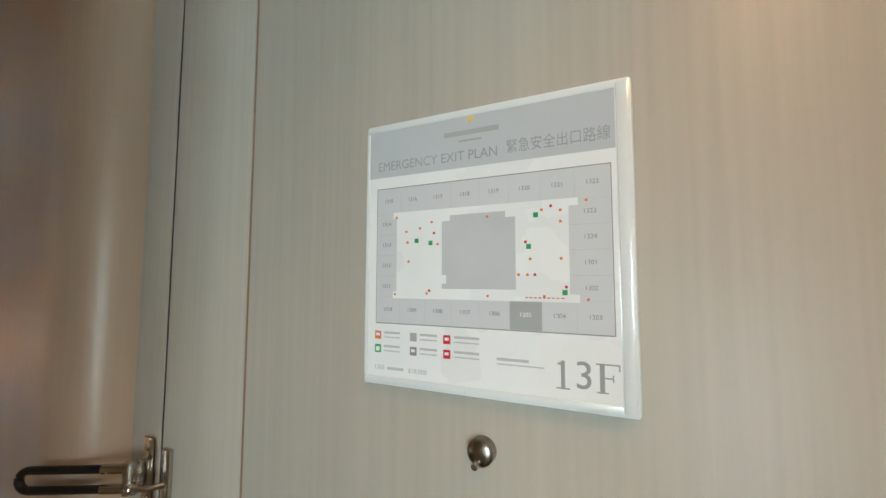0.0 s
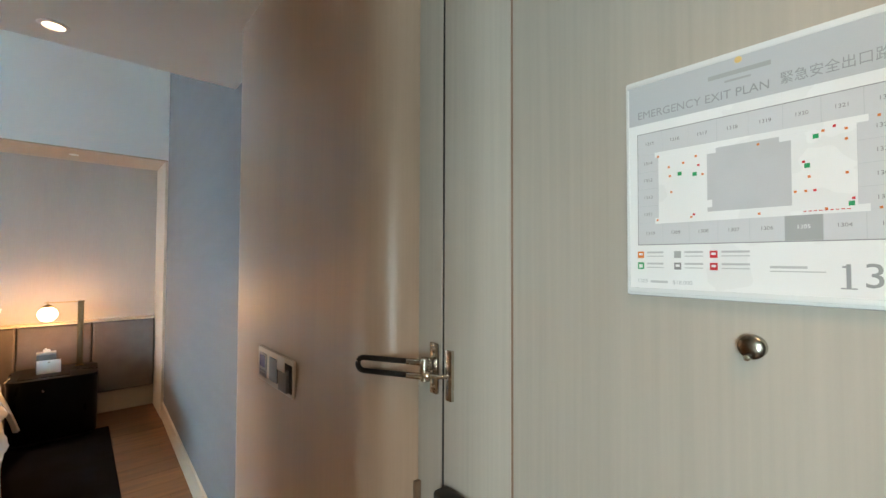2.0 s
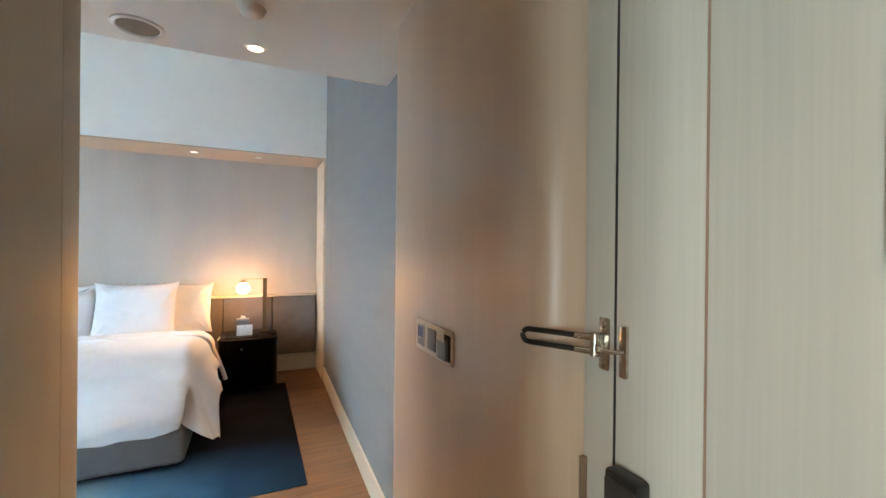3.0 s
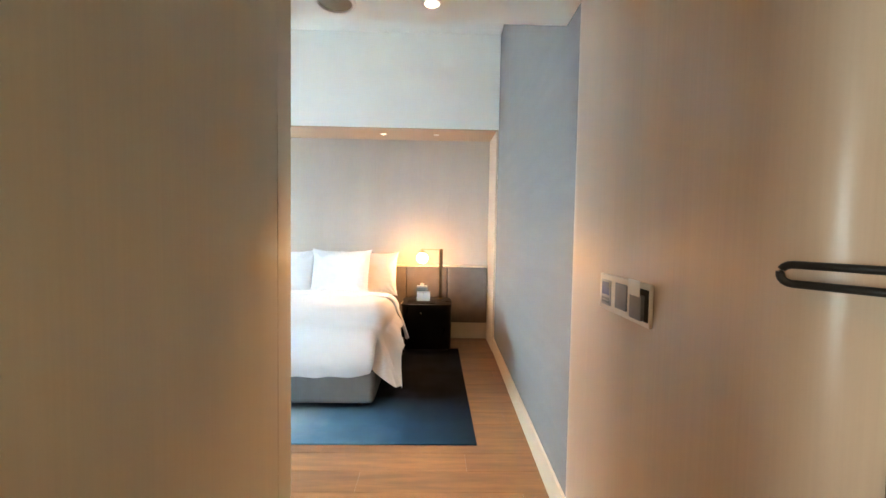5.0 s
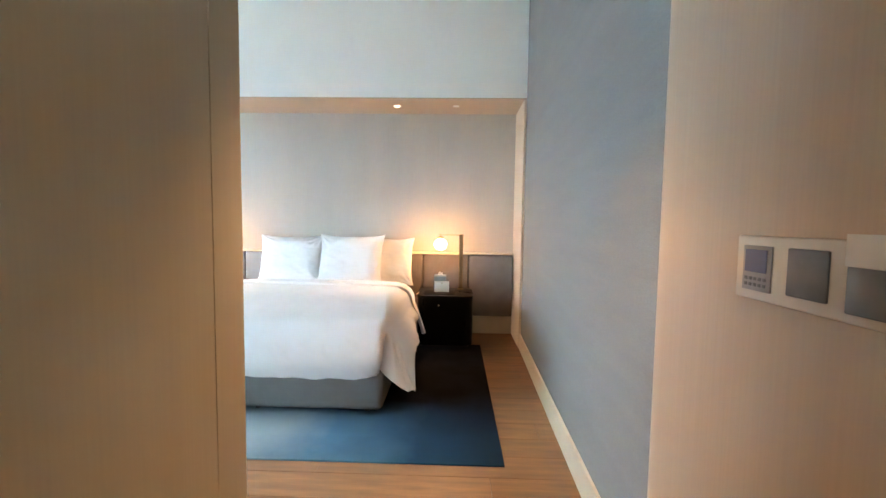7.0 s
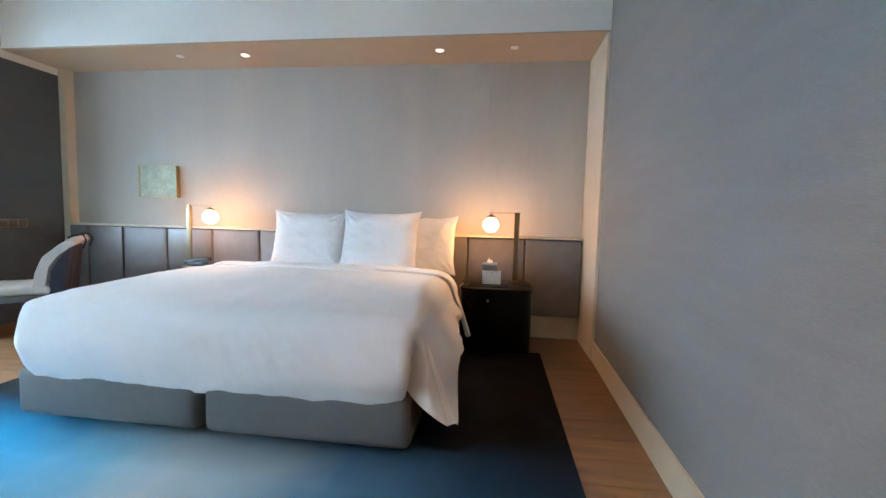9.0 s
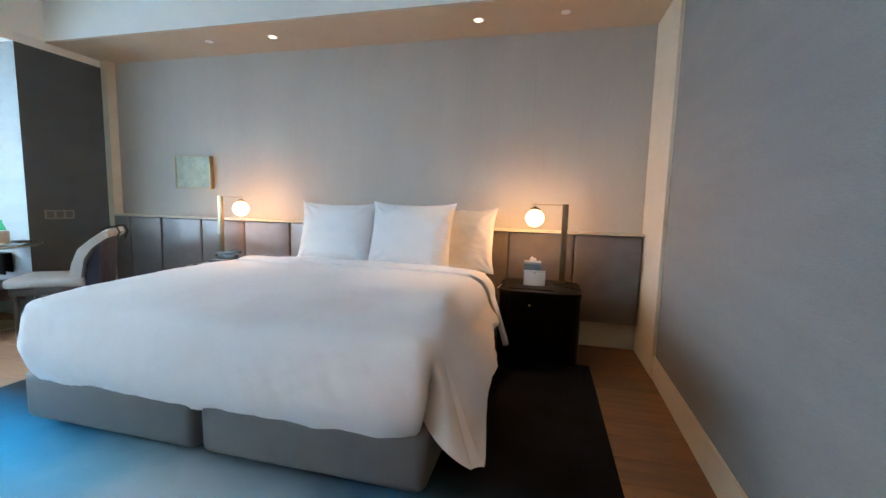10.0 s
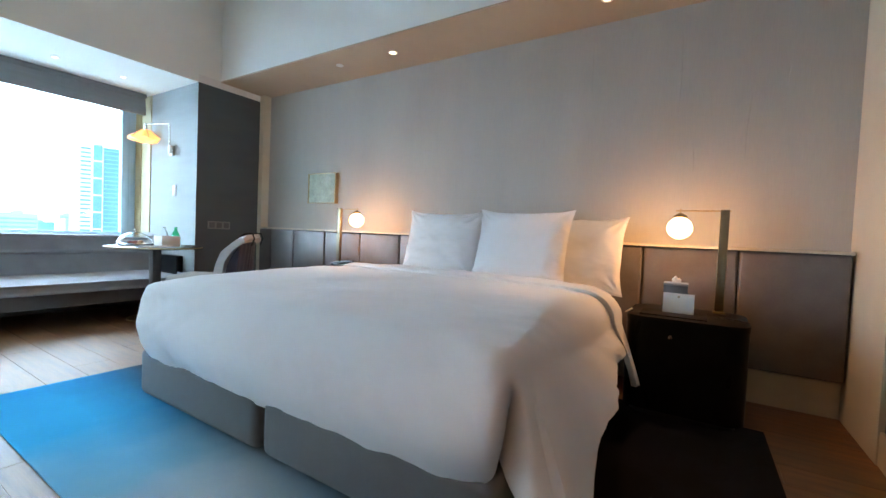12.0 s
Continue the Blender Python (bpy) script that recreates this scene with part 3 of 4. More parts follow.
for pos, c in ((0.22, (0.03, 0.32, 0.55)), (0.37, (0.21, 0.41, 0.51)), (0.47, (0.41, 0.49, 0.52)), (0.57, (0.28, 0.38, 0.43)), (0.70, (0.07, 0.17, 0.27)), (0.86, (0.014, 0.045, 0.09))):
    x = e.new(pos)
    x.color = (*c, 1)
nt.links.new(across, ra.inputs[0])
mx = nt.nodes.new("ShaderNodeMix")
mx.data_type = "RGBA"
blot = nt.nodes.new("ShaderNodeTexNoise")
blot.inputs["Scale"].default_value, blot.inputs["Detail"].default_value = 3.2, 8
nt.links.new(geo.outputs["Position"], blot.inputs["Vector"])
dark = nt.nodes.new("ShaderNodeValToRGB")
dark.color_ramp.elements[0].position, dark.color_ramp.elements[0].color = 0.44, (0.003, 0.003, 0.004, 1)
dark.color_ramp.elements[1].position, dark.color_ramp.elements[1].color = 0.56, (0.0055, 0.0055, 0.010, 1)
nt.links.new(blot.outputs[0], dark.inputs[0])
nt.links.new(dark.outputs[0], mx.inputs[6])
nt.links.new(along, mx.inputs[0])
nt.links.new(ra.outputs[0], mx.inputs[7])
nt.links.new(mx.outputs[2], nt.nodes["Principled BSDF"].inputs["Base Color"])
rug = thing("rug", -4.955, -1.9, 0.0, "blue ombre wool rug under the bed, the bed's shade painted in", "rug")
part("mat", box(-1.065, -1.68, 0.0005, 1.065, 1.677, 0.011, 0.003), RUG, rug)

# ---- passage: entrance door ----


def text_mesh(name, body, size, x, z, parent, material, align="LEFT", y=0.0, width=1.0):
    """Upright lettering that faces -y."""
    cu = bpy.data.curves.new(name, "FONT")
    cu.body, cu.size, cu.align_x, cu.align_y = body, size, align, "CENTER"
    cu.extrude = 0.0002
    tmp = new(name, cu)
    bpy.context.view_layer.update()
    me = bpy.data.meshes.new_from_object(tmp.evaluated_get(bpy.context.evaluated_depsgraph_get()))
    bpy.data.objects.remove(tmp)
    me.materials.clear()
    me.materials.append(material)
    ob = new(name, me)
    ob.parent = parent
    ob.matrix_basis = pose(x, y, z, 90, 0, 0) @ Matrix.Diagonal((width, 1, 1, 1))
    return ob


door = tagged(new("door_1"), "closed pale veneered hotel entrance door with grooved stile", "door", kind="structure")
door.matrix_world = pose(-1.724, DOOR_Y, 0)
part("stile", box(0.004, 0, 0.006, 0.1625, 0.05, 2.18, 0.0015), VENEER, door)
part("leaf", box(0.1672, 0, 0.006, 0.93, 0.05, 2.18, 0.0015), VENEER, door)
part("groove", box(0.162, 0.0015, 0.006, 0.168, 0.05, 2.18), mat("groove_edge", (0.24, 0.15, 0.10), 0.6), door)
# Black strip added for the shade inside the gap beside the stile.
part("gasket", box(-0.0038, 0.003, 0.006, 0.0036, 0.05, 2.18), BLACK, door, "black strip standing in for the shade in the door gap")
part("core", box(0.006, 0.02, 0.004, 0.935, 0.055, 2.19), GAP, door)
setting("trim_door_frame_hinge", box(-0.789, DOOR_Y + 0.003, 0, -0.70, 0.175, LOW), VENEER, "veneered door frame post")
setting("trim_door_frame_latch", box(-1.80, DOOR_Y + 0.002, 0, -1.728, 0.175, LOW, 0.002), VENEER, "veneered door frame post beside the panel")
setting("trim_door_head", box(-1.729, DOOR_Y + 0.003, 2.195, -0.789, 0.175, LOW), VENEER, "veneered panel above the door")
setting("wall_panel_far", box(-0.70, PANEL_Y, 0, 0.35, 0.175, LOW, 0.02), VENEER, "pale veneer wall panel beyond the door")

lock = thing("door_lock", -1.715, DOOR_Y, 0.86, "black electronic door lock with lever handle", "door lock")
part("case", box(0.0, -0.032, 0.0, 0.07, -0.0005, 0.268, 0.006, 2), BLACK, lock)
part("cover", box(0.004, -0.036, 0.02, 0.066, -0.032, 0.255, 0.002, 2), mat("dark_bronze", (0.06, 0.055, 0.05), 0.35, 0.6), lock)
part("spindle", cyl(0, 0, 0, 0.05, 0.011, m=pose(0.035, -0.034, 0.09, 90, 0, 0)), STEEL, lock)
part("lever", tube([(0.035, -0.075, 0.09), (0.06, -0.08, 0.09), (0.16, -0.08, 0.088)], 0.009), STEEL, lock)

strike = thing("strike_cover", -1.794, DOOR_Y, 0.80, "slim brown strike cover on the door frame", "strike cover")
part("plate", box(-0.004, -0.012, 0.0, 0.006, 0.0015, 0.305, 0.002), mat("brown_cover", (0.20, 0.14, 0.09), 0.45), strike)

peep = thing("peephole", -1.247, DOOR_Y, 1.455, "round bronze peephole cover with tiny pull", "peephole")
part("cover", lathe([(0, 0.012), (0.009, 0.0115), (0.0118, 0.009), (0.0122, 0.0), (0, 0)], 0, 0, 32, None, pose(0, -0.0005, 0, 90, 0, 0)), mat("dark_nickel", (0.28, 0.25, 0.21), 0.25, 1.0, vary=0.25, scale=(70, 70, 70)), peep)
part("pull", lathe([(0, 0.008), (0.003, 0.007), (0.004, 0.003), (0.002, 0.0), (0, 0)], 0, 0, 12, None, pose(-0.003, -0.008, -0.009, 100, 0, 0)), STEEL, peep)

guard = thing("door_guard", -1.745, DOOR_Y, 1.335, "nickel swing-bar door guard with black rubber sleeve", "door guard")
part("hinge_plate", box(-0.012, -0.005, -0.048, 0.012, -0.0005, 0.048, 0.003), STEEL, guard)
part("hinge", cyl(-0.004, -0.022, -0.022, 0.022, 0.010, seg=20, bevel=0.002), STEEL, guard)
part("bracket", box(-0.012, -0.022, -0.018, 0.006, -0.004, 0.018, 0.003), STEEL, guard)
for z in (0.013, -0.013):
    part("screw", lathe([(0, 0.003), (0.005, 0.002), (0.006, 0)], 0, 0, 14, None, pose(0, -0.005, z * 2.7, 90, 0, 0)), STEEL, guard)
    part("collar", cyl(0, 0, 0, 0.035, 0.0065, m=look((-0.004, -0.025, z), (-0.115, -0.088, z)) @ pose(0, 0, 0, 180, 0, 0), bevel=0.001, seg=16), STEEL, guard)
bar = [(-0.030, -0.040, 0.013), (-0.115, -0.088, 0.013)] + [(-0.115 - 0.013 * math.sin(radians(a)), -0.088 - 0.006 * math.sin(radians(a)), 0.013 * math.cos(radians(a))) for a in range(20, 180, 20)] + [(-0.115, -0.088, -0.013), (-0.030, -0.040, -0.013)]
part("sleeve", tube(bar, 0.0055, 12), BLACK, guard, "black rubber sleeve over the swing bar")
catch = thing("door_guard_catch", -1.700, DOOR_Y, 1.330, "nickel door guard catch with ball pin", "door guard catch")
part("plate", box(-0.008, -0.008, -0.046, 0.009, -0.0005, 0.046, 0.002), STEEL, catch)
part("pin", tube([(0.0, -0.007, 0.0), (-0.006, -0.024, 0.0), (-0.026, -0.032, 0.0)], 0.0042), STEEL, catch)
part("ball", lathe([(0, -0.008)] + [(0.008 * math.sin(radians(a)), -0.008 * math.cos(radians(a))) for a in range(20, 180, 20)] + [(0, 0.008)], 0, 0, 14, None, pose(-0.028, -0.033, 0)), STEEL, catch)

# ---- emergency plan on the door ----
INK = mat("grey_ink", (0.26, 0.26, 0.27), 0.5)
TITLE = mat("title_ink", (0.33, 0.34, 0.35), 0.5)
INK_PALE = mat("pale_grey_ink", (0.54, 0.55, 0.56), 0.5)
BAND = mat("band_grey", (0.50, 0.52, 0.54), 0.4, vary=0.01)
CELL = mat("light_grey_print", (0.59, 0.60, 0.62), 0.4, vary=0.01)
CELL_DARK = mat("mid_grey_print", (0.40, 0.41, 0.41), 0.4)
CORE = mat("core_grey_print", (0.56, 0.57, 0.59), 0.4)
WHITE_PRINT = mat("white_print", (0.80, 0.81, 0.81), 0.3, vary=0.01)
ORANGE = mat("orange_print", (0.75, 0.22, 0.04), 0.4)
GREEN = mat("green_print", (0.02, 0.33, 0.12), 0.4)
RED = mat("red_print", (0.62, 0.02, 0.03), 0.4)
SW, SH = 0.252, 0.262
plan = thing("evacuation_plan", -1.372, DOOR_Y - 0.0004, 1.50, "white acrylic emergency exit plan sign on the door", "sign")
part("board", box(0, -0.009, 0, SW, 0, SH, 0.0035, 2), ACRYLIC, plan)
part("edge_strip", box(SW - 0.0115, -0.0105, 0.004, SW - 0.003, -0.009, SH - 0.004, 0.0007), ACRYLIC, plan, "clear bevelled acrylic edge")


for u0, v0, u1, v1 in ((0.004, 0.004, SW - 0.0125, 0.0095), (0.004, SH - 0.0085, SW - 0.0125, SH - 0.004), (0.002, 0.0105, 0.0055, SH - 0.0095)):
    part("edge_strip", box(u0, -0.0102, v0, u1, -0.009, v1, 0.0005), ACRYLIC, plan, "clear bevelled acrylic edge")


def printed(name, u0, v0, u1, v1, material, lift, parent=None):
    return part(name, box(u0 * SW, -0.009 - lift, v0 * SH, u1 * SW, -0.0089, v1 * SH), material, parent or plan, smooth=False)


printed("sheet", 0.015, 0.02, 0.95, 0.98, WHITE_PRINT, 0.0003)
# The top fifth of the sheet is a darker grey.
printed("header_band", 0.015, 0.785, 0.95, 0.98, BAND, 0.0006)
part("emblem", lathe([(0, 0.0012), (0.0032, 0.0008), (0.0034, 0), (0, 0)], 0, 0, 20, None, pose(0.468 * SW, -0.0095, 0.955 * SH, 90, 0, 0)), mat("gold_foil", (0.75, 0.55, 0.22), 0.4, 0.2), plan, "small gold emblem")
printed("brand_bar", 0.36, 0.900, 0.575, 0.918, CELL_DARK, 0.0009)
printed("brand_bar", 0.42, 0.876, 0.51, 0.884, CELL_DARK, 0.0009)
text_mesh("title", "EMERGENCY EXIT PLAN", 0.0128, 0.062 * SW, 0.826 * SH, plan, TITLE, y=-0.0098, width=0.93)
text_mesh("title", "緊急安全出口路線", 0.0130, 0.60 * SW, 0.832 * SH, plan, TITLE, y=-0.0098, width=0.82)
printed("plan_outline", 0.060, 0.230, 0.936, 0.742, INK, 0.0006)
plan_area = printed("plan_ground", 0.0625, 0.233, 0.9335, 0.739, BAND, 0.0008)
printed("corridor", 0.155, 0.330, 0.806, 0.640, WHITE_PRINT, 0.0009, plan_area)
US = [0.0625, 0.171, 0.280, 0.389, 0.498, 0.607, 0.716, 0.825, 0.9335]
for i in range(8):
    printed("room", US[i] + 0.001, 0.640, US[i + 1] - 0.001, 0.7375, CELL, 0.0010, plan_area)
    printed("room", US[i] + 0.001, 0.2345, US[i + 1] - 0.001, 0.330, CELL_DARK if i == 5 else CELL, 0.0010, plan_area)
    text_mesh("number", str(1315 + i), 0.0052, (US[i] + US[i + 1]) / 2 * SW, 0.690 * SH, plan_area, INK, "CENTER", -0.0101)
    text_mesh("number", str(1310 - i), 0.0052, (US[i] + US[i + 1]) / 2 * SW, 0.283 * SH, plan_area, WHITE_PRINT if i == 5 else INK, "CENTER", -0.0101)
for i, (a, b) in enumerate(((1314, 1323), (1313, 1324), (1312, 1301), (1311, 1302))):
    v1, v0 = 0.640 - 0.0775 * i, 0.640 - 0.0775 * (i + 1)
    for u0, u1, n in ((0.0625, 0.155, a), (0.806, 0.9335, b)):
        printed("room", u0 + 0.001, v0 + 0.001, u1 - 0.001, v1 - 0.001, CELL, 0.0010, plan_area)
        text_mesh("number", str(n), 0.0052, (u0 + u1) / 2 * SW, (v0 + v1) / 2 * SH, plan_area, INK, "CENTER", -0.0101)
printed("corridor", 0.140, 0.325, 0.835, 0.350, WHITE_PRINT, 0.0013, plan_area)
printed("corridor", 0.140, 0.622, 0.835, 0.645, WHITE_PRINT, 0.0013, plan_area)
printed("atrium", 0.352, 0.362, 0.630, 0.600, CORE, 0.0010, plan_area)
printed("atrium", 0.385, 0.600, 0.595, 0.620, CORE, 0.0010, plan_area)
for u, v in ((0.33, 0.38), (0.64, 0.47)):
    printed("notch", u, v, u + 0.04, v + 0.03, WHITE_PRINT, 0.0012, plan_area)
for u, v, m in ((0.70, 0.60, GREEN), (0.675, 0.50, GREEN), (0.79, 0.355, GREEN), (0.245, 0.535, GREEN), (0.305, 0.525, GREEN)):
    printed("exit_mark", u - 0.008, v - 0.008, u + 0.008, v + 0.008, m, 0.0015, plan_area)
for u, v in ((0.20, 0.57), (0.31, 0.60), (0.26, 0.58), (0.335, 0.52), (0.205, 0.53), (0.21, 0.46), (0.53, 0.605), (0.53, 0.34), (0.72, 0.615), (0.78, 0.61), (0.78, 0.575), (0.68, 0.46), (0.78, 0.46), (0.64, 0.41), (0.67, 0.41), (0.29, 0.345), (0.725, 0.342), (0.86, 0.335), (0.86, 0.635), (0.155, 0.625), (0.15, 0.34)):
    printed("hydrant_mark", u - 0.0042, v - 0.0042, u + 0.0042, v + 0.0042, ORANGE, 0.0015, plan_area)
for u, v in ((0.32, 0.56), (0.75, 0.625), (0.665, 0.515), (0.695, 0.41), (0.795, 0.372), (0.30, 0.355)):
    printed("alarm_mark", u - 0.0042, v - 0.0042, u + 0.0042, v + 0.0042, RED, 0.0016, plan_area)
for i in range(9):
    printed("route_dash", 0.662 + i * 0.0145, 0.336, 0.671 + i * 0.0145, 0.339, RED, 0.0016, plan_area)
for u, v, m in ((0.072, 0.187, ORANGE), (0.072, 0.137, GREEN), (0.232, 0.187, CELL_DARK), (0.232, 0.137, INK), (0.372, 0.187, RED), (0.372, 0.137, RED)):
    k = printed("legend_icon", u - 0.014, v - 0.015, u + 0.014, v + 0.015, m, 0.0008)
    for j in (0.006, -0.009):
        printed("legend_bar", u + 0.028, v + j, u + (0.10 if u < 0.3 else 0.125), v + j + (0.008 if j > 0 else 0.004), INK_PALE, 0.0006)
    if m in (GREEN, RED, ORANGE, INK):
        printed("icon_mark", u - 0.008, v - (0.009 if m == GREEN else 0.003), u + 0.008, v + 0.007, WHITE_PRINT, 0.0011, k)
for u0, u1, v, h in ((0.56, 0.67, 0.133, 0.009), (0.56, 0.72, 0.12, 0.004), (0.115, 0.19, 0.062, 0.010)):
    printed("text_bar", u0, v, u1, v + h, INK_PALE, 0.0006)
text_mesh("note", "1305", 0.0062, 0.055 * SW, 0.068 * SH, plan, INK_PALE, y=-0.0096)
text_mesh("note", "$18,000", 0.0062, 0.21 * SW, 0.066 * SH, plan, INK_PALE, y=-0.0096)
text_mesh("floor_number", "3", 0.030, 0.812 * SW, 0.108 * SH, plan, TITLE, y=-0.0096, width=1.0)
for u0, v0, u1, v1 in ((0.772, 0.068, 0.784, 0.150), (0.757, 0.066, 0.799, 0.070), (0.762, 0.138, 0.773, 0.144),
                       (0.887, 0.068, 0.901, 0.150), (0.877, 0.066, 0.911, 0.070), (0.877, 0.147, 0.945, 0.151), (0.901, 0.108, 0.925, 0.112), (0.941, 0.132, 0.945, 0.148), (0.923, 0.100, 0.927, 0.120)):
    printed("floor_number", u0, v0, u1, v1, TITLE, 0.0006)

# ---- switch plate with key card holder ----
sw = thing("switch_plate", -2.3835, PANEL_Y, 1.2195, "ivory three-gang switch plate with key card in its holder", "switch")
sw.matrix_world = pose(-2.366, PANEL_Y, 1.2195) @ Matrix.Diagonal((1.14, 1, 1.04, 1))
part("plate", box(-0.1225, -0.010, -0.0485, 0.1225, -0.0006, 0.0485, 0.003, 2), PLASTIC, sw)
part("display", box(-0.106, -0.0125, -0.034, -0.054, -0.0098, 0.034, 0.001), mat("pale_grey_plastic", (0.40, 0.40, 0.44), 0.35), sw, "grey thermostat module")
part("screen", box(-0.101, -0.0135, -0.006, -0.061, -0.0123, 0.028, 0.0005), mat("lcd_screen", (0.20, 0.23, 0.40), 0.2), sw, "pale lit thermostat screen")
for i in range(5):
    for z in (-0.016, -0.025):
        part("button", box(-0.101 + i * 0.0085, -0.0132, z - 0.0025, -0.0955 + i * 0.0085, -0.0122, z + 0.0025, 0.0003), SLATE, sw, "tiny grey thermostat button")
part("rocker", box(-0.028, -0.0135, -0.031, 0.029, -0.0098, 0.034, 0.002), SLATE, sw, "grey square rocker switch")
part("card_slot", box(0.058, -0.0125, -0.036, 0.119, -0.0098, 0.036, 0.001), BLACK, sw)
part("card_holder", box(0.058, -0.022, -0.035, 0.107, -0.0120, 0.022, 0.002), SLATE, sw, "grey key card holder")
card = thing("key_card", -2.366 + 0.092, PANEL_Y - 0.0200, 1.2195, "white key card standing in the holder", "key card")
part("card", box(-0.024, -0.0062, 0.02, 0.031, -0.0052, 0.058, 0.0004), PAPER, card)

# ---- passage ceiling ----
spk = thing("ceiling_speaker", -3.217, -0.98, LOW, "round white ceiling speaker with grey grille", "speaker")
part("ring", lathe([(0.092, -0.0005), (0.092, -0.007), (0.078, -0.010), (0.074, -0.004), (0.074, -0.0005)], 0, 0, 40), TRIM_WHITE, spk)
part("grille", lathe([(0, -0.006), (0.04, -0.0058), (0.0735, -0.0035), (0.0735, -0.001), (0, -0.001)], 0, 0, 40), mat("grille_mesh", (0.22, 0.20, 0.17), 0.6, vary=0.3, scale=(300, 300, 300)), spk)
smoke = thing("smoke_detector", -2.88, -0.557, LOW, "small white round smoke detector", "smoke detector")
part("body", lathe([(0, -0.030), (0.026, -0.029), (0.040, -0.020), (0.046, -0.006), (0.050, -0.0005), (0, -0.0005)], 0, 0, 32), TRIM_WHITE, smoke)

# ---- things on the nightstands ----
tis = thing("tissue_box", -6.19, -0.655, 0.551, "blue-grey tissue box cover with white tissue", "tissue box")
part("box", box(-0.055, -0.062, 0, 0.055, 0.062, 0.150, 0.004), mat("blue_grey_leather", (0.10, 0.125, 0.145), 0.5), tis)
part("lid", box(-0.056, -0.063, 0.150, 0.056, 0.063, 0.164, 0.004), mat("pale_grey_leather", (0.24, 0.26, 0.28), 0.5), tis)
tb = bmesh.new()
bmesh.ops.create_icosphere(tb, subdivisions=3, radius=0.026)
for v in tb.verts:
    f = 0.75 + 0.5 * noise.noise(v.co * 60)
    v.co = Vector((v.co.x * f * 0.6, v.co.y * f, 0.165 + max(0.0, v.co.z + 0.012) * 1.1 * f))
part("tissue", tb, PAPER, tis, "crumpled white tissue")
cd = thing("card_tent", -6.09, -0.634, 0.551, "folded white card standing on the nightstand", "card")
cb = bmesh.new()
for s in (1, -1):
    box(-0.0008, -0.077, 0, 0.0008, 0.077, 0.112, bm=cb)
    for v in cb.verts:
        if not v.tag:
            v.co = pose(s * 0.018, 0, 0, 0, -s * 11, 0) @ v.co
            v.tag = True
part("card", cb, PAPER, cd)
part("mark", box(0.0030, -0.006, 0.085, 0.0055, 0.006, 0.097), mat("gold_print", (0.5, 0.42, 0.3), 0.4), cd, "small printed emblem")
pen = thing("pencil", -5.975, -0.85, 0.547, "slim pale pencil on the nightstand edge", "pencil")
part("shaft", tube([(-0.06, -0.015, 0.006), (0.085, 0.010 - 0.04, 0.006)], 0.0045, 8), CREAM, pen)
ph = thing("telephone", -6.12, -3.36, 0.551, "black bedside telephone with slanted handset", "telephone", turn=90)
part("base", prism(rounded(-0.10, -0.09, 0.10, 0.09, 0.015), 0, 0.03, 0.004), BLACK, ph)
part("keypad", box(-0.08, -0.08, 0.029, 0.07, -0.03, 0.036, 0.002), SLATE, ph)
part("cradle", box(-0.085, 0.0, 0.028, 0.095, 0.06, 0.074, 0.008), BLACK, ph)
part("handset", tube([(-0.125, 0.03, 0.060), (-0.10, 0.03, 0.074), (0.0, 0.03, 0.089), (0.105, 0.03, 0.106), (0.135, 0.03, 0.100)], 0.017, 12), BLACK, ph)

# ---- picture ----
pic = thing("picture", BACK_X, -4.048, 1.383, "small pale green abstract picture in thin gold box frame", "picture")
part("frame_side", box(0.0005, -0.2115, -0.162, 0.05, -0.2045, 0.162, 0.001), BRASS, pic)
part("frame_side", box(0.0005, 0.2045, -0.162, 0.05, 0.2115, 0.162, 0.001), BRASS, pic)
part("frame_rail", box(0.0005, -0.2045, 0.155, 0.05, 0.2045, 0.162, 0.001), BRASS, pic)
part("frame_rail", box(0.0005, -0.2045, -0.162, 0.05, 0.2045, -0.155, 0.001), BRASS, pic)
part("canvas", box(0.001, -0.2045, -0.155, 0.038, 0.2045, 0.155), mat("green_canvas", (0.36, 0.42, 0.34), 0.7, vary=0.22, scale=(9, 9, 9), grain=0.3, gscale=(60, 60, 60), bump=0.2), pic)

# ---- wall sockets, light switch ----
sock = thing("socket_plate", -5.97, COL_Y, 0.935, "grey triple socket plate on the dark wall", "socket")
part("plate", box(-0.125, 0.0005, -0.042, 0.125, 0.010, 0.042, 0.003), mat("grey_plastic", (0.20, 0.20, 0.20), 0.4), sock)
for x in (-0.08, 0, 0.08):
    part("socket", box(x - 0.03, 0.009, -0.03, x + 0.03, 0.013, 0.03, 0.002), mat("dark_grey_plastic", (0.10, 0.10, 0.105), 0.4), sock)
ls = thing("light_switch", COL_X, -5.55, 1.30, "white wall switch beside the window", "switch")
part("plate", box(0.0005, -0.036, -0.06, 0.009, 0.036, 0.06, 0.003), TRIM_WHITE, ls)
part("rocker", box(0.008, -0.020, -0.036, 0.012, 0.020, 0.036, 0.002), PLASTIC, ls)

# ---- wall lamp ----
wl = thing("wall_lamp", COL_X, -5.59, 1.74, "slim metal wall lamp with glowing amber paper shade", "wall lamp")
part("backplate", box(0.0005, -0.035, -0.055, 0.030, 0.035, 0.055, 0.008), STEEL, wl)
part("socket", box(0.028, -0.022, -0.035, 0.055, 0.022, 0.045, 0.006), TRIM_WHITE, wl)
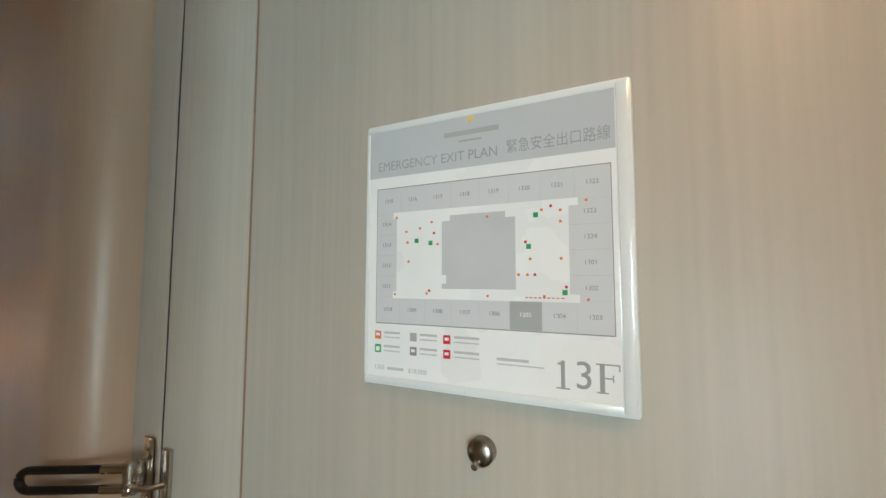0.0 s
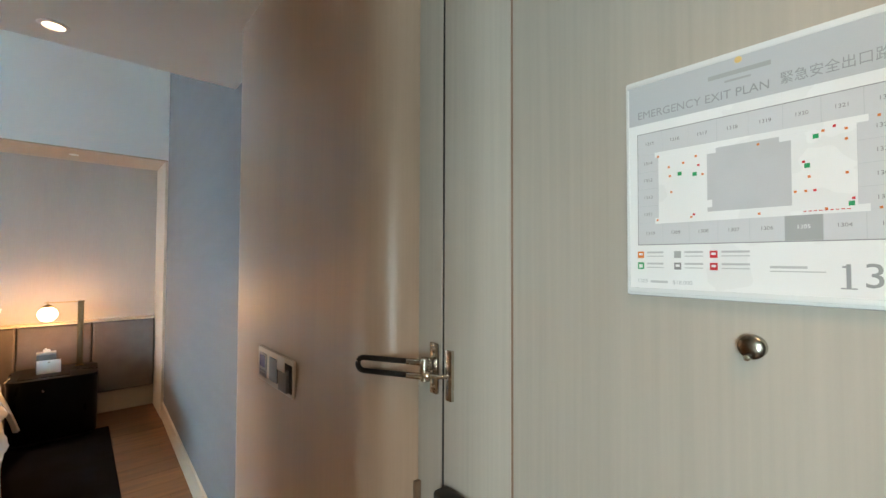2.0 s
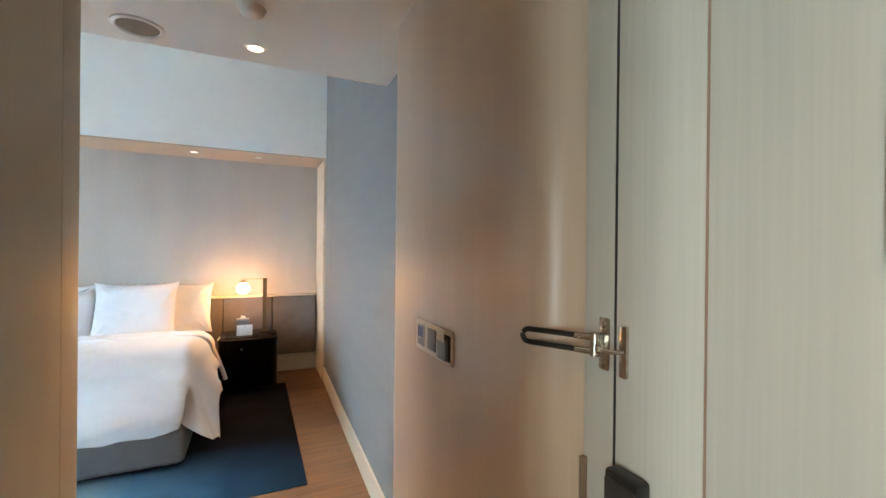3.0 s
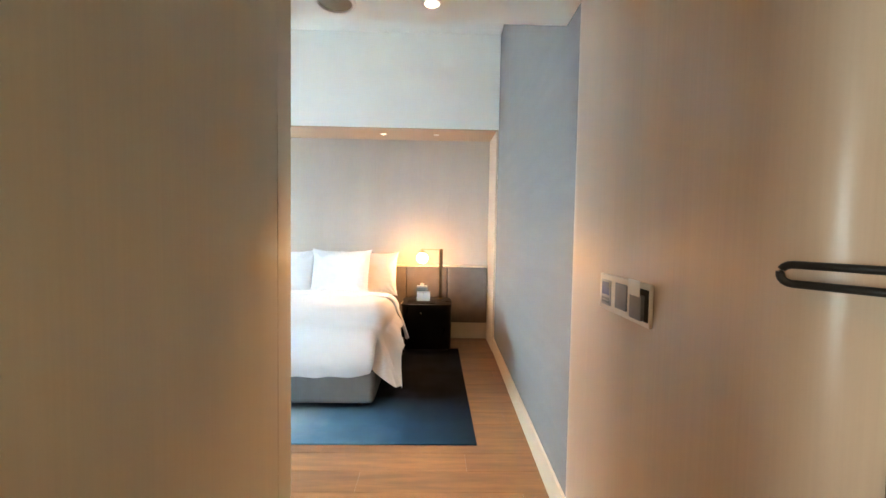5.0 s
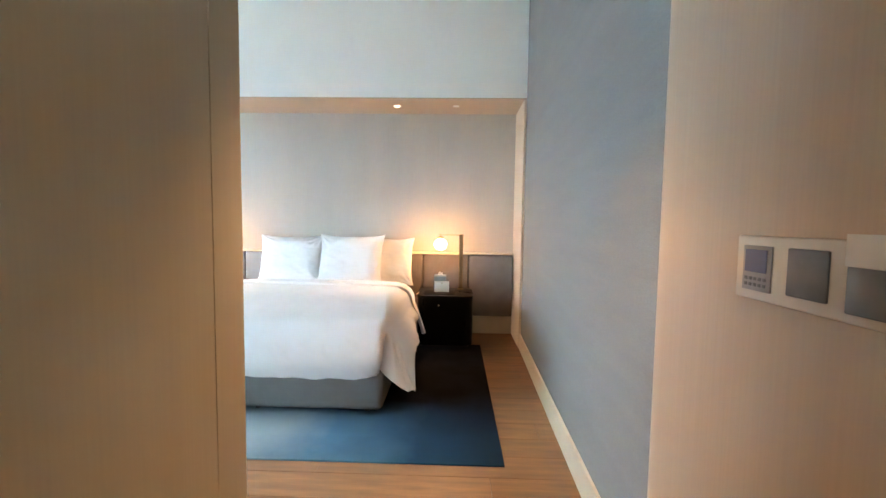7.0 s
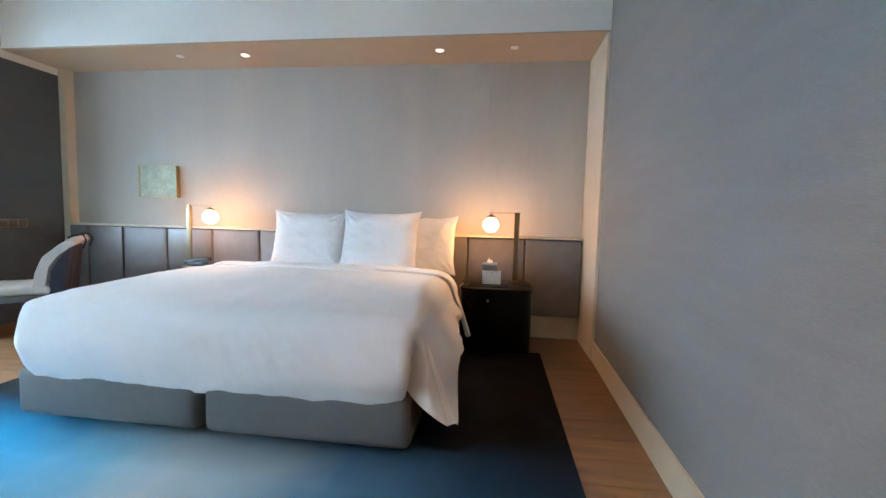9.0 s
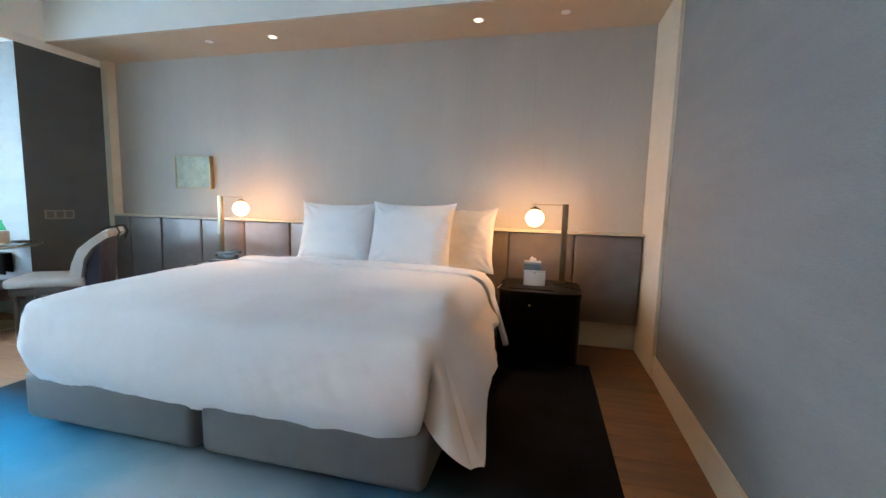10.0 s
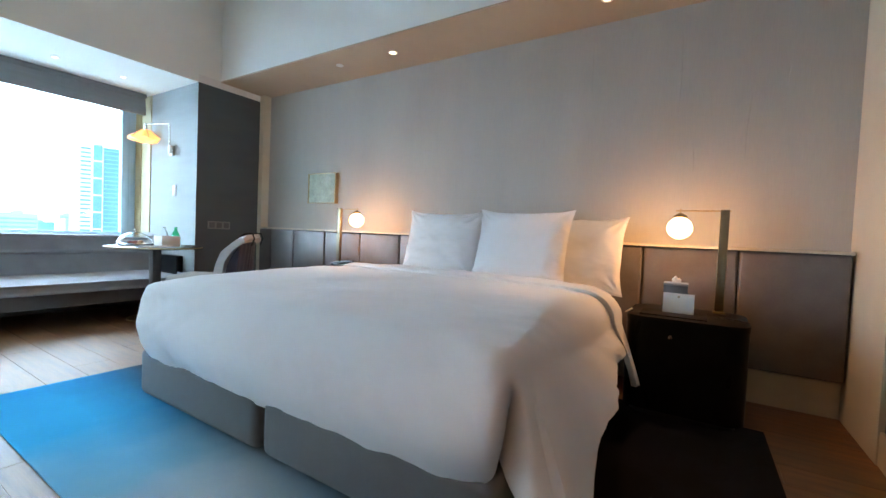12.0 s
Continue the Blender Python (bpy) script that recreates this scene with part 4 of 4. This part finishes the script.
armp = [(0.045, 0, 0.03), (0.045, 0, 0.24)] + [(0.045 + 0.0, -0.06 + 0.06 * math.cos(radians(a)), 0.24 + 0.06 * math.sin(radians(a))) for a in range(15, 91, 15)] + [(0.07, -0.30, 0.315), (0.09, -0.46, 0.325)]
part("arm", tube(armp, 0.0055), STEEL, wl)
part("holder", cyl(0.09, -0.46, 0.255, 0.345, 0.016, 0.012, 18, 0.003), STEEL, wl)
AMBER = glow("amber_shade", (1.0, 0.45, 0.12), 1.3)
sb = lathe([(0.02, 0.262), (0.06, 0.245), (0.10, 0.205), (0.165, 0.155), (0.17, 0.150), (0.12, 0.128), (0.06, 0.118), (0, 0.116)], 0.09, -0.46, 48)
for v in sb.verts:
    a = math.atan2(v.co.y + 0.46, v.co.x - 0.09)
    r = math.hypot(v.co.y + 0.46, v.co.x - 0.09)
    v.co.z += 0.012 * math.cos(a * 6) * r / 0.17
part("shade", sb, AMBER, wl, "glowing amber pleated shade")
for i in range(6):
    a = math.pi * i / 3 + 0.3
    c, s = math.cos(a), math.sin(a)
    part("rib", tube([(0.09 + r * c, -0.46 + r * s, z) for r, z in ((0.02, 0.266), (0.062, 0.249), (0.103, 0.21), (0.168, 0.158))], 0.0025, 6), mat("brown_rib", (0.25, 0.10, 0.03), 0.5) if i == 0 else bpy.data.materials["brown_rib"], wl)

# ---- dining table and what is on it ----
TX, TY, TZ = -5.33, -5.06, 0.705
tab = thing("round_table", TX, TY, 0, "round dark-topped pedestal table by the window seat", "table")
TABLE_STONE = mat("dark_polished_stone", (0.05, 0.048, 0.05), 0.16, vary=0.3, scale=(14, 14, 14), coat=1.0)
part("tabletop", lathe([(0, TZ - 0.022), (0.36, TZ - 0.022), (0.392, TZ - 0.012), (0.395, TZ - 0.004), (0.39, TZ), (0, TZ)], 0, 0, 64), TABLE_STONE, tab)
part("rim", lathe([(0.390, TZ - 0.014), (0.3985, TZ - 0.010), (0.3985, TZ - 0.002), (0.391, TZ - 0.001)], 0, 0, 64), BRASS, tab, "thin brass rim")
part("column", box(-0.038, -0.038, 0.02, 0.038, 0.038, TZ - 0.02, 0.006), DARKWOOD, tab)
part("base", lathe([(0, 0), (0.22, 0), (0.222, 0.010), (0.20, 0.018), (0.05, 0.022), (0, 0.022)], 0, 0, 48), BRASS, tab, "flat round brass base")
clo = thing("cloche_plate", TX + 0.13, TY - 0.10, TZ, "plate of fruit under a clear glass dome", "cloche")
part("plate", lathe([(0, 0.004), (0.08, 0.004), (0.125, 0.014), (0.128, 0.012), (0.08, 0.0), (0, 0)], 0, 0, 40), PAPER, clo)
dome = lathe([(0.150, 0.010)] + [(0.150 * math.cos(radians(a)), 0.010 + 0.120 * math.sin(radians(a))) for a in range(10, 86, 8)] + [(0.0, 0.131)], 0, 0, 40)
dm = part("dome", dome, CLEAR, clo, "clear glass dome")
dm.visible_shadow = False
wall_mod = dm.modifiers.new("thickness", "SOLIDIFY")
wall_mod.thickness = 0.003
part("knob", lathe([(0, 0.128), (0.006, 0.130), (0.005, 0.140), (0.013, 0.148), (0.011, 0.158), (0, 0.161)], 0, 0, 20), STEEL, clo)
for i, (x, y, r, c) in enumerate(((0.02, 0.03, 0.022, (0.28, 0.06, 0.03)), (-0.04, 0.0, 0.024, (0.30, 0.13, 0.05)), (0.03, -0.04, 0.021, (0.20, 0.03, 0.03)), (-0.01, 0.06, 0.020, (0.30, 0.17, 0.07)), (-0.02, -0.055, 0.022, (0.28, 0.11, 0.06)))):
    part("fruit", lathe([(0, 0.008)] + [(r * math.sin(radians(a)) * 1.05, 0.006 + r - r * math.cos(radians(a))) for a in range(20, 170, 15)] + [(0, 0.004 + 2 * r * 0.96)], x, y, 20), mat("fruit_skin", c, 0.45, vary=0.25, scale=(60, 60, 60)), clo)
nap = thing("tray_cloth", TX + 0.03, TY + 0.12, TZ, "folded white napkin on the table", "napkin")
part("cloth", box(-0.13, -0.07, 0.0003, 0.13, 0.07, 0.008, 0.002), LINEN, nap)
tc = thing("white_box", TX - 0.13, TY - 0.06, TZ, "white open amenity box on the table", "box")
for a in (box(-0.085, -0.085, 0, 0.085, -0.08, 0.10, 0.001), box(-0.085, 0.08, 0, 0.085, 0.085, 0.10, 0.001), box(-0.085, -0.08, 0, -0.08, 0.08, 0.10, 0.001), box(0.08, -0.08, 0, 0.085, 0.08, 0.10, 0.001)):
    part("side", a, PAPER, tc)
part("bottom", box(-0.08, -0.08, 0, 0.08, 0.08, 0.004), PAPER, tc)


def bottle(x, y, h, material, label):
    t = thing("bottle", x, y, TZ, label, "bottle", "water bottles on the table")
    part("glass", lathe([(0, 0.001), (0.031, 0.001), (0.034, 0.006), (0.034, h * 0.55), (0.028, h * 0.68), (0.014, h * 0.82), (0.013, h * 0.95), (0, h * 0.95)], 0, 0, 28), material, t)
    part("cap", cyl(0, 0, h * 0.945, h, 0.0155, bevel=0.002, seg=24), STEEL if material == BOTTLE else GREEN, t)
    part("label", lathe([(0.0345, h * 0.15), (0.0347, h * 0.16), (0.0347, h * 0.42), (0.0345, h * 0.43)], 0, 0, 28), PAPER if material == BOTTLE else GREEN, t)


bottle(TX - 0.155, TY - 0.18, 0.185, BOTTLE, "clear glass water bottle on the table")
bottle(TX - 0.235, TY - 0.12, 0.19, GREEN_GLASS, "green glass water bottle on the table")
dish = thing("small_tray", TX - 0.28, TY + 0.05, TZ, "small dark tray on the table", "tray")
part("dish", prism(rounded(-0.06, -0.05, 0.06, 0.05, 0.012), 0.0003, 0.012, 0.003), BLACK, dish)

# ---- chair ----
ch = thing("dining_chair", -5.52, -4.40, 0, "cream upholstered dining chair with aubergine back", "chair", turn=38)
part("seat", box(-0.22, -0.30, 0.40, 0.22, 0.20, 0.475, 0.03, 4), CREAM_FABRIC, ch)
part("seat_frame", box(-0.205, -0.27, 0.345, 0.205, 0.20, 0.402, 0.006), DARKWOOD, ch)


def slab(profile, half, bow, wave=0.0, taper=0.0):
    """A body swept across x from a closed outline of (y, z); bow curves it back at the sides."""
    bm = bmesh.new()
    n = 36
    rows = []
    for i in range(n + 1):
        u = -1 + 2 * i / n
        rows.append([bm.verts.new((u * half * (1 - taper * max(0, z - 0.5)), y - bow * u * u + wave * math.sin(u * 22) * (0.9 - z), z - 0.035 * abs(u) ** 4 * (1 if z > 0.7 else 0))) for y, z in profile])
    k = len(profile)
    for p, q in zip(rows, rows[1:]):
        for j in range(k):
            bm.faces.new((p[j], p[(j + 1) % k], q[(j + 1) % k], q[j]))
    bm.faces.new(rows[0])
    bm.faces.new(rows[-1][::-1])
    bmesh.ops.bevel(bm, geom=[e for e in bm.edges if e.is_manifold and e.calc_face_angle(0) > 0.9], offset=0.012, segments=3, affect="EDGES")
    return bm


part("backrest", slab([(0.13, 0.44), (0.155, 0.58), (0.20, 0.70), (0.27, 0.80), (0.34, 0.855), (0.39, 0.865), (0.405, 0.83), (0.36, 0.80), (0.29, 0.74), (0.235, 0.62), (0.205, 0.44)], 0.21, 0.04), CREAM_FABRIC, ch)
part("back_cover", slab([(0.225, 0.42), (0.25, 0.58), (0.30, 0.72), (0.345, 0.785), (0.36, 0.79), (0.34, 0.60), (0.315, 0.38), (0.26, 0.36)], 0.20, 0.04, 0.008), PURPLE_VELVET, ch, "aubergine pleated fabric outer back")
for x in (-0.10, 0.13):
    part("strap", tube([(x, 0.30, 0.845), (x, 0.35, 0.872), (x, 0.40, 0.872), (x, 0.418, 0.83), (x, 0.395, 0.76)], 0.008, 8), BLACK, ch, "dark strap over the back")
for x in (-0.18, 0.18):
    for y in (-0.24, 0.17):
        part("leg", cyl(x, y, 0.0, 0.348, 0.013, 0.020, 16, 0.002), DARKWOOD, ch)

# ---- window seat ----
be = thing("window_bench", -4.2, -5.55, 0, "long taupe upholstered window seat with padded back", "bench")
X0, X1 = -5.66 + 4.2, 3.45
part("plinth", box(X0 + 0.05, -0.40, 0, X1, -0.54, 0.20), DARKWOOD, be)
part("frame", box(X0, 0.43, 0.18, X1, -0.56, 0.30, 0.01), BASE_FABRIC, be, "dark grey upholstered seat frame")
part("seat", box(X0 + 0.01, 0.445, 0.30, X1, -0.40, 0.385, 0.03, 3), BENCH_FABRIC, be)
part("backrest", box(X0, -0.40, 0.30, X1, -0.53, 0.60, 0.03, 3), BENCH_FABRIC, be)
part("top_roll", box(X0, -0.41, 0.59, X1, -0.56, 0.775, 0.045, 4), BENCH_FABRIC, be)
part("arm", prism(rounded(-0.03, -0.20, 0.04, 0.20, 0.03), 0.18, 0.585, 0.012), LACQUER, be, "dark lacquered end arm").location = (X0 - 0.022, 0.05, 0)

# ---- window ----
win = tagged(new("window_1"), "wide picture window with pale metal frame and gold jamb", "window", kind="structure")
win.matrix_world = pose(-4.2, -6.5, 0)
ALU = mat("pale_aluminium", (0.36, 0.52, 0.66), 0.45, 0.0, vary=0.05)
GOLD = mat("bronze_jamb", (0.33, 0.25, 0.12), 0.4, 0.4, vary=0.08)
L, R = COL_X + 4.2, 3.37
part("jamb", box(L, 0.16, 0.74, L + 0.012, 0.38, BAY - 0.002), mat("jamb_cream", (0.40, 0.34, 0.20), 0.45), win, "cream lacquered window jamb")
part("jamb", box(L, -0.04, 0.74, L + 0.02, 0.16, BAY - 0.002), GOLD, win, "bronze window jamb")
part("frame_side", box(L + 0.021, -0.05, 0.74, L + 0.085, 0.02, 2.36, 0.003), ALU, win)
part("frame_side", box(L + 0.088, -0.05, 0.74, L + 0.165, 0.035, 2.36, 0.003), ALU, win)
part("frame_rail", box(L + 0.166, -0.05, 0.74, R, 0.02, 0.80, 0.003), ALU, win)
part("frame_rail", box(L + 0.166, -0.05, 2.30, R, 0.02, 2.36, 0.003), ALU, win)
pn = part("pane", box(L + 0.166, -0.016, 0.80, R, -0.010, 2.30), PANE, win, smooth=False)
pn.visible_shadow = False
bl = thing("roman_blind", -4.2, -6.17, 2.18, "grey fabric roman blind folded up above the window", "blind")
BLIND = mat("grey_linen", (0.20, 0.20, 0.205), 0.8, vary=0.06, scale=(3, 3, 20), grain=0.2, gscale=(300, 300, 300), bump=0.15)
for i in range(4):
    part("fold", box(L + 0.06, -0.012 * i, 0.0 + 0.022 * i, R, 0.05 - 0.010 * i, 0.10 + 0.045 * i, 0.008), BLIND, bl)
part("headrail", box(L + 0.05, -0.03, 0.20, R, 0.03, BAY - 2.181, 0.003), BLIND, bl)

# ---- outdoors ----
# Distance haze is painted into the ground's bluish base colour.
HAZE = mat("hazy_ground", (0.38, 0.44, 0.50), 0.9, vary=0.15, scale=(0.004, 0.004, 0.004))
gb = bmesh.new()
bmesh.ops.create_grid(gb, x_segments=2, y_segments=2, size=4000)
bmesh.ops.translate(gb, verts=gb.verts, vec=(0, 0, -46))
setting("ground", gb, HAZE, "city ground far below the window, haze put into its colour")
SKYCARD = bpy.data.materials.new("hazy_white_sky")
SKYCARD.use_nodes = True
st = SKYCARD.node_tree
st.nodes.clear()
emi = st.nodes.new("ShaderNodeEmission")
emi.inputs[0].default_value, emi.inputs[1].default_value = (0.56, 0.80, 1.0, 1), SKY_GLOW
st.links.new(emi.outputs[0], st.nodes.new("ShaderNodeOutputMaterial").inputs[0])
setting("backdrop", box(-7000, -2600, -60, 7000, -2590, 9000), SKYCARD, "bright hazy white sky")

TOWER_WHITE = mat("tower_white", (0.74, 0.77, 0.80), 0.7, vary=0.04, scale=(0.1, 0.1, 0.1))
TOWER_BLUE = mat("tower_blue_glass", (0.10, 0.25, 0.52), 0.4, vary=0.12, scale=(0.2, 0.2, 0.4))
TOWER_PALE = mat("tower_pale", (0.84, 0.86, 0.88), 0.8, vary=0.02, scale=(0.1, 0.1, 0.1))


def tower():
    """A twin-sided tower; local x runs to the viewer's right, -y faces the window."""
    t = thing("office_tower", TOWER_AT[0], TOWER_AT[1], -46, "white and blue glass high-rise tower in the haze", "building", turn=TOWER_TURN)
    h = 46 + 70
    part("wall", box(-15, 0, 0, 3.5, 24, h, 0.2), TOWER_WHITE, t)
    part("rear_block", box(-20, 6, 0, -15.1, 24, h + 2, 0.2), TOWER_PALE, t)
    part("glass_block", box(3.6, 1.5, 0, 18, 24, h - 1.5, 0.2), TOWER_BLUE, t)
    part("roof_house", box(-2, 4, h, 3, 12, h + 5, 0.2), TOWER_WHITE, t)
    win_a = win_b = win_c = None
    for f in range(1, 30):
        z = 6 + f * 3.9
        if z + 2 > h:
            break
        if win_a is None:
            win_a = part("window_band", box(-12.6, -0.25, -0.8, -5.2, 0.05, 0.8), TOWER_BLUE, t, smooth=False)
            win_c = part("glass_ledge", box(3.5, 1.1, -0.25, 18.1, 1.52, 0.25), mat("tower_ledge", (0.22, 0.50, 0.80), 0.5), t, smooth=False)
            a, c = win_a, win_c
        else:
            a, c = new("window_band", win_a.data), new("glass_ledge", win_c.data)
            a.parent = c.parent = t
        a.location, c.location = (0, 0, z), (0, 0, z)
    for f in range(7):
        z = 8 + f * 15.6
        if z + 14 > h:
            break
        if win_b is None:
            win_b = part("bay_window", box(-3.6, -0.3, 0, 2.6, 0.05, 14.0), TOWER_BLUE, t, smooth=False)
            b = win_b
        else:
            b = new("bay_window", win_b.data)
            b.parent = t
        b.location = (0, 0, z)


tower()
rng = random.Random(7)
# Wall and window colours of the far blocks are blued to stand for haze.
CITY = [mat("hazed_white", (0.36, 0.42, 0.50), 0.8, vary=0.03), mat("hazed_blue", (0.13, 0.26, 0.42), 0.8, vary=0.05), mat("hazed_grey", (0.30, 0.38, 0.48), 0.8, vary=0.03)]
for i in range(26):
    d = rng.uniform(560, 900)
    bx = CITY_X0 + (i - 13) * 17 + rng.uniform(-6, 6)
    hgt = 46 + rng.uniform(-6, 8)
    w = rng.uniform(9, 18)
    t = thing("apartment_block", bx * d / 600, -d, -46, "pale far apartment block, haze put into its colour", "building", "far apartment blocks")
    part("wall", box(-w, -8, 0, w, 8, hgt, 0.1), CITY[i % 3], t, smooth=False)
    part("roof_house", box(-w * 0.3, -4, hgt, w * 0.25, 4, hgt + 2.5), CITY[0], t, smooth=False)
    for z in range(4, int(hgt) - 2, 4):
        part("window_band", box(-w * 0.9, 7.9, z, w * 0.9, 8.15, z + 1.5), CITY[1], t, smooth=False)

# ---- creases in the wallpaper behind the bed ----
wall = bpy.data.objects["wall_headboard"]
for cy_, z0, z1 in ((-1.02, 2.36, 2.47), (-0.72, 1.72, 2.44), (-0.34, 1.45, 1.98), (-0.62, 1.40, 1.62), (-1.28, 1.9, 2.4), (-0.16, 1.8, 2.3)):
    cr = bmesh.new()
    n = 14
    pts = []
    for i in range(n + 1):
        u = i / n
        w = 0.0035 * math.sin(math.pi * min(1, max(0.02, u)))
        y = cy_ + 0.006 * math.sin(u * 5 + cy_ * 9) + 0.012 * u
        z = z0 + (z1 - z0) * u
        pts.append([cr.verts.new((BACK_X - 0.001, y - w, z)), cr.verts.new((BACK_X + w * 0.7, y, z)), cr.verts.new((BACK_X - 0.001, y + w, z))])
    for a, b in zip(pts, pts[1:]):
        cr.faces.new((a[0], a[1], b[1], b[0]))
        cr.faces.new((a[1], a[2], b[2], b[1]))
    part("crease", cr, NICHE_PAPER, wall)

# ---- oak floor ----
OAK = mat("oak_planks", (0.195, 0.090, 0.034), 0.5, spec=0.4, coat=0.25, vary=0.28, scale=(26, 2.5, 3), grain=0.22, gscale=(160, 9, 9), bump=0.08)
ot = OAK.node_tree
ot.nodes["Principled BSDF"].inputs["Coat Roughness"].default_value = 0.5
info = ot.nodes.new("ShaderNodeObjectInfo")
hsv = ot.nodes.new("ShaderNodeHueSaturation")
vr = ot.nodes.new("ShaderNodeMapRange")
vr.inputs[3].default_value, vr.inputs[4].default_value = 0.84, 1.12
ot.links.new(info.outputs["Random"], vr.inputs[0])
ot.links.new(vr.outputs[0], hsv.inputs["Value"])
src = ot.nodes["Principled BSDF"].inputs["Base Color"].links[0].from_socket
ot.links.new(src, hsv.inputs["Color"])
ot.links.new(hsv.outputs[0], ot.nodes["Principled BSDF"].inputs["Base Color"])
floor = bpy.data.objects["floor"]
PW, PL = 0.19, 1.5
WALL = 0.38
whole = None
xx, row = 0.38, 0
while xx > -6.55:
    yy = WALL + (row * 0.61) % PL
    stop = -2.4 if xx > -0.5 else -6.5
    while yy > stop:
        lo, hi = max(yy - PL, stop - 0.1), min(yy, WALL)
        if hi < yy or lo > yy - PL:
            ob = link("plank", box(-PW / 2 + 0.0008, lo - hi + 0.0008, -0.013, PW / 2 - 0.0008, -0.0008, 0.0, 0.0012, 1), OAK, floor)
        elif whole is None:
            ob = whole = link("plank", box(-PW / 2 + 0.0008, -PL + 0.0008, -0.013, PW / 2 - 0.0008, -0.0008, 0.0, 0.0012, 1), OAK, floor)
        else:
            ob = new("plank", whole.data)
            ob.parent = floor
        if hi - lo > 0.02:
            ob.matrix_world = pose(xx - PW / 2, hi, 0)
        yy -= PL
    xx -= PW
    row += 1
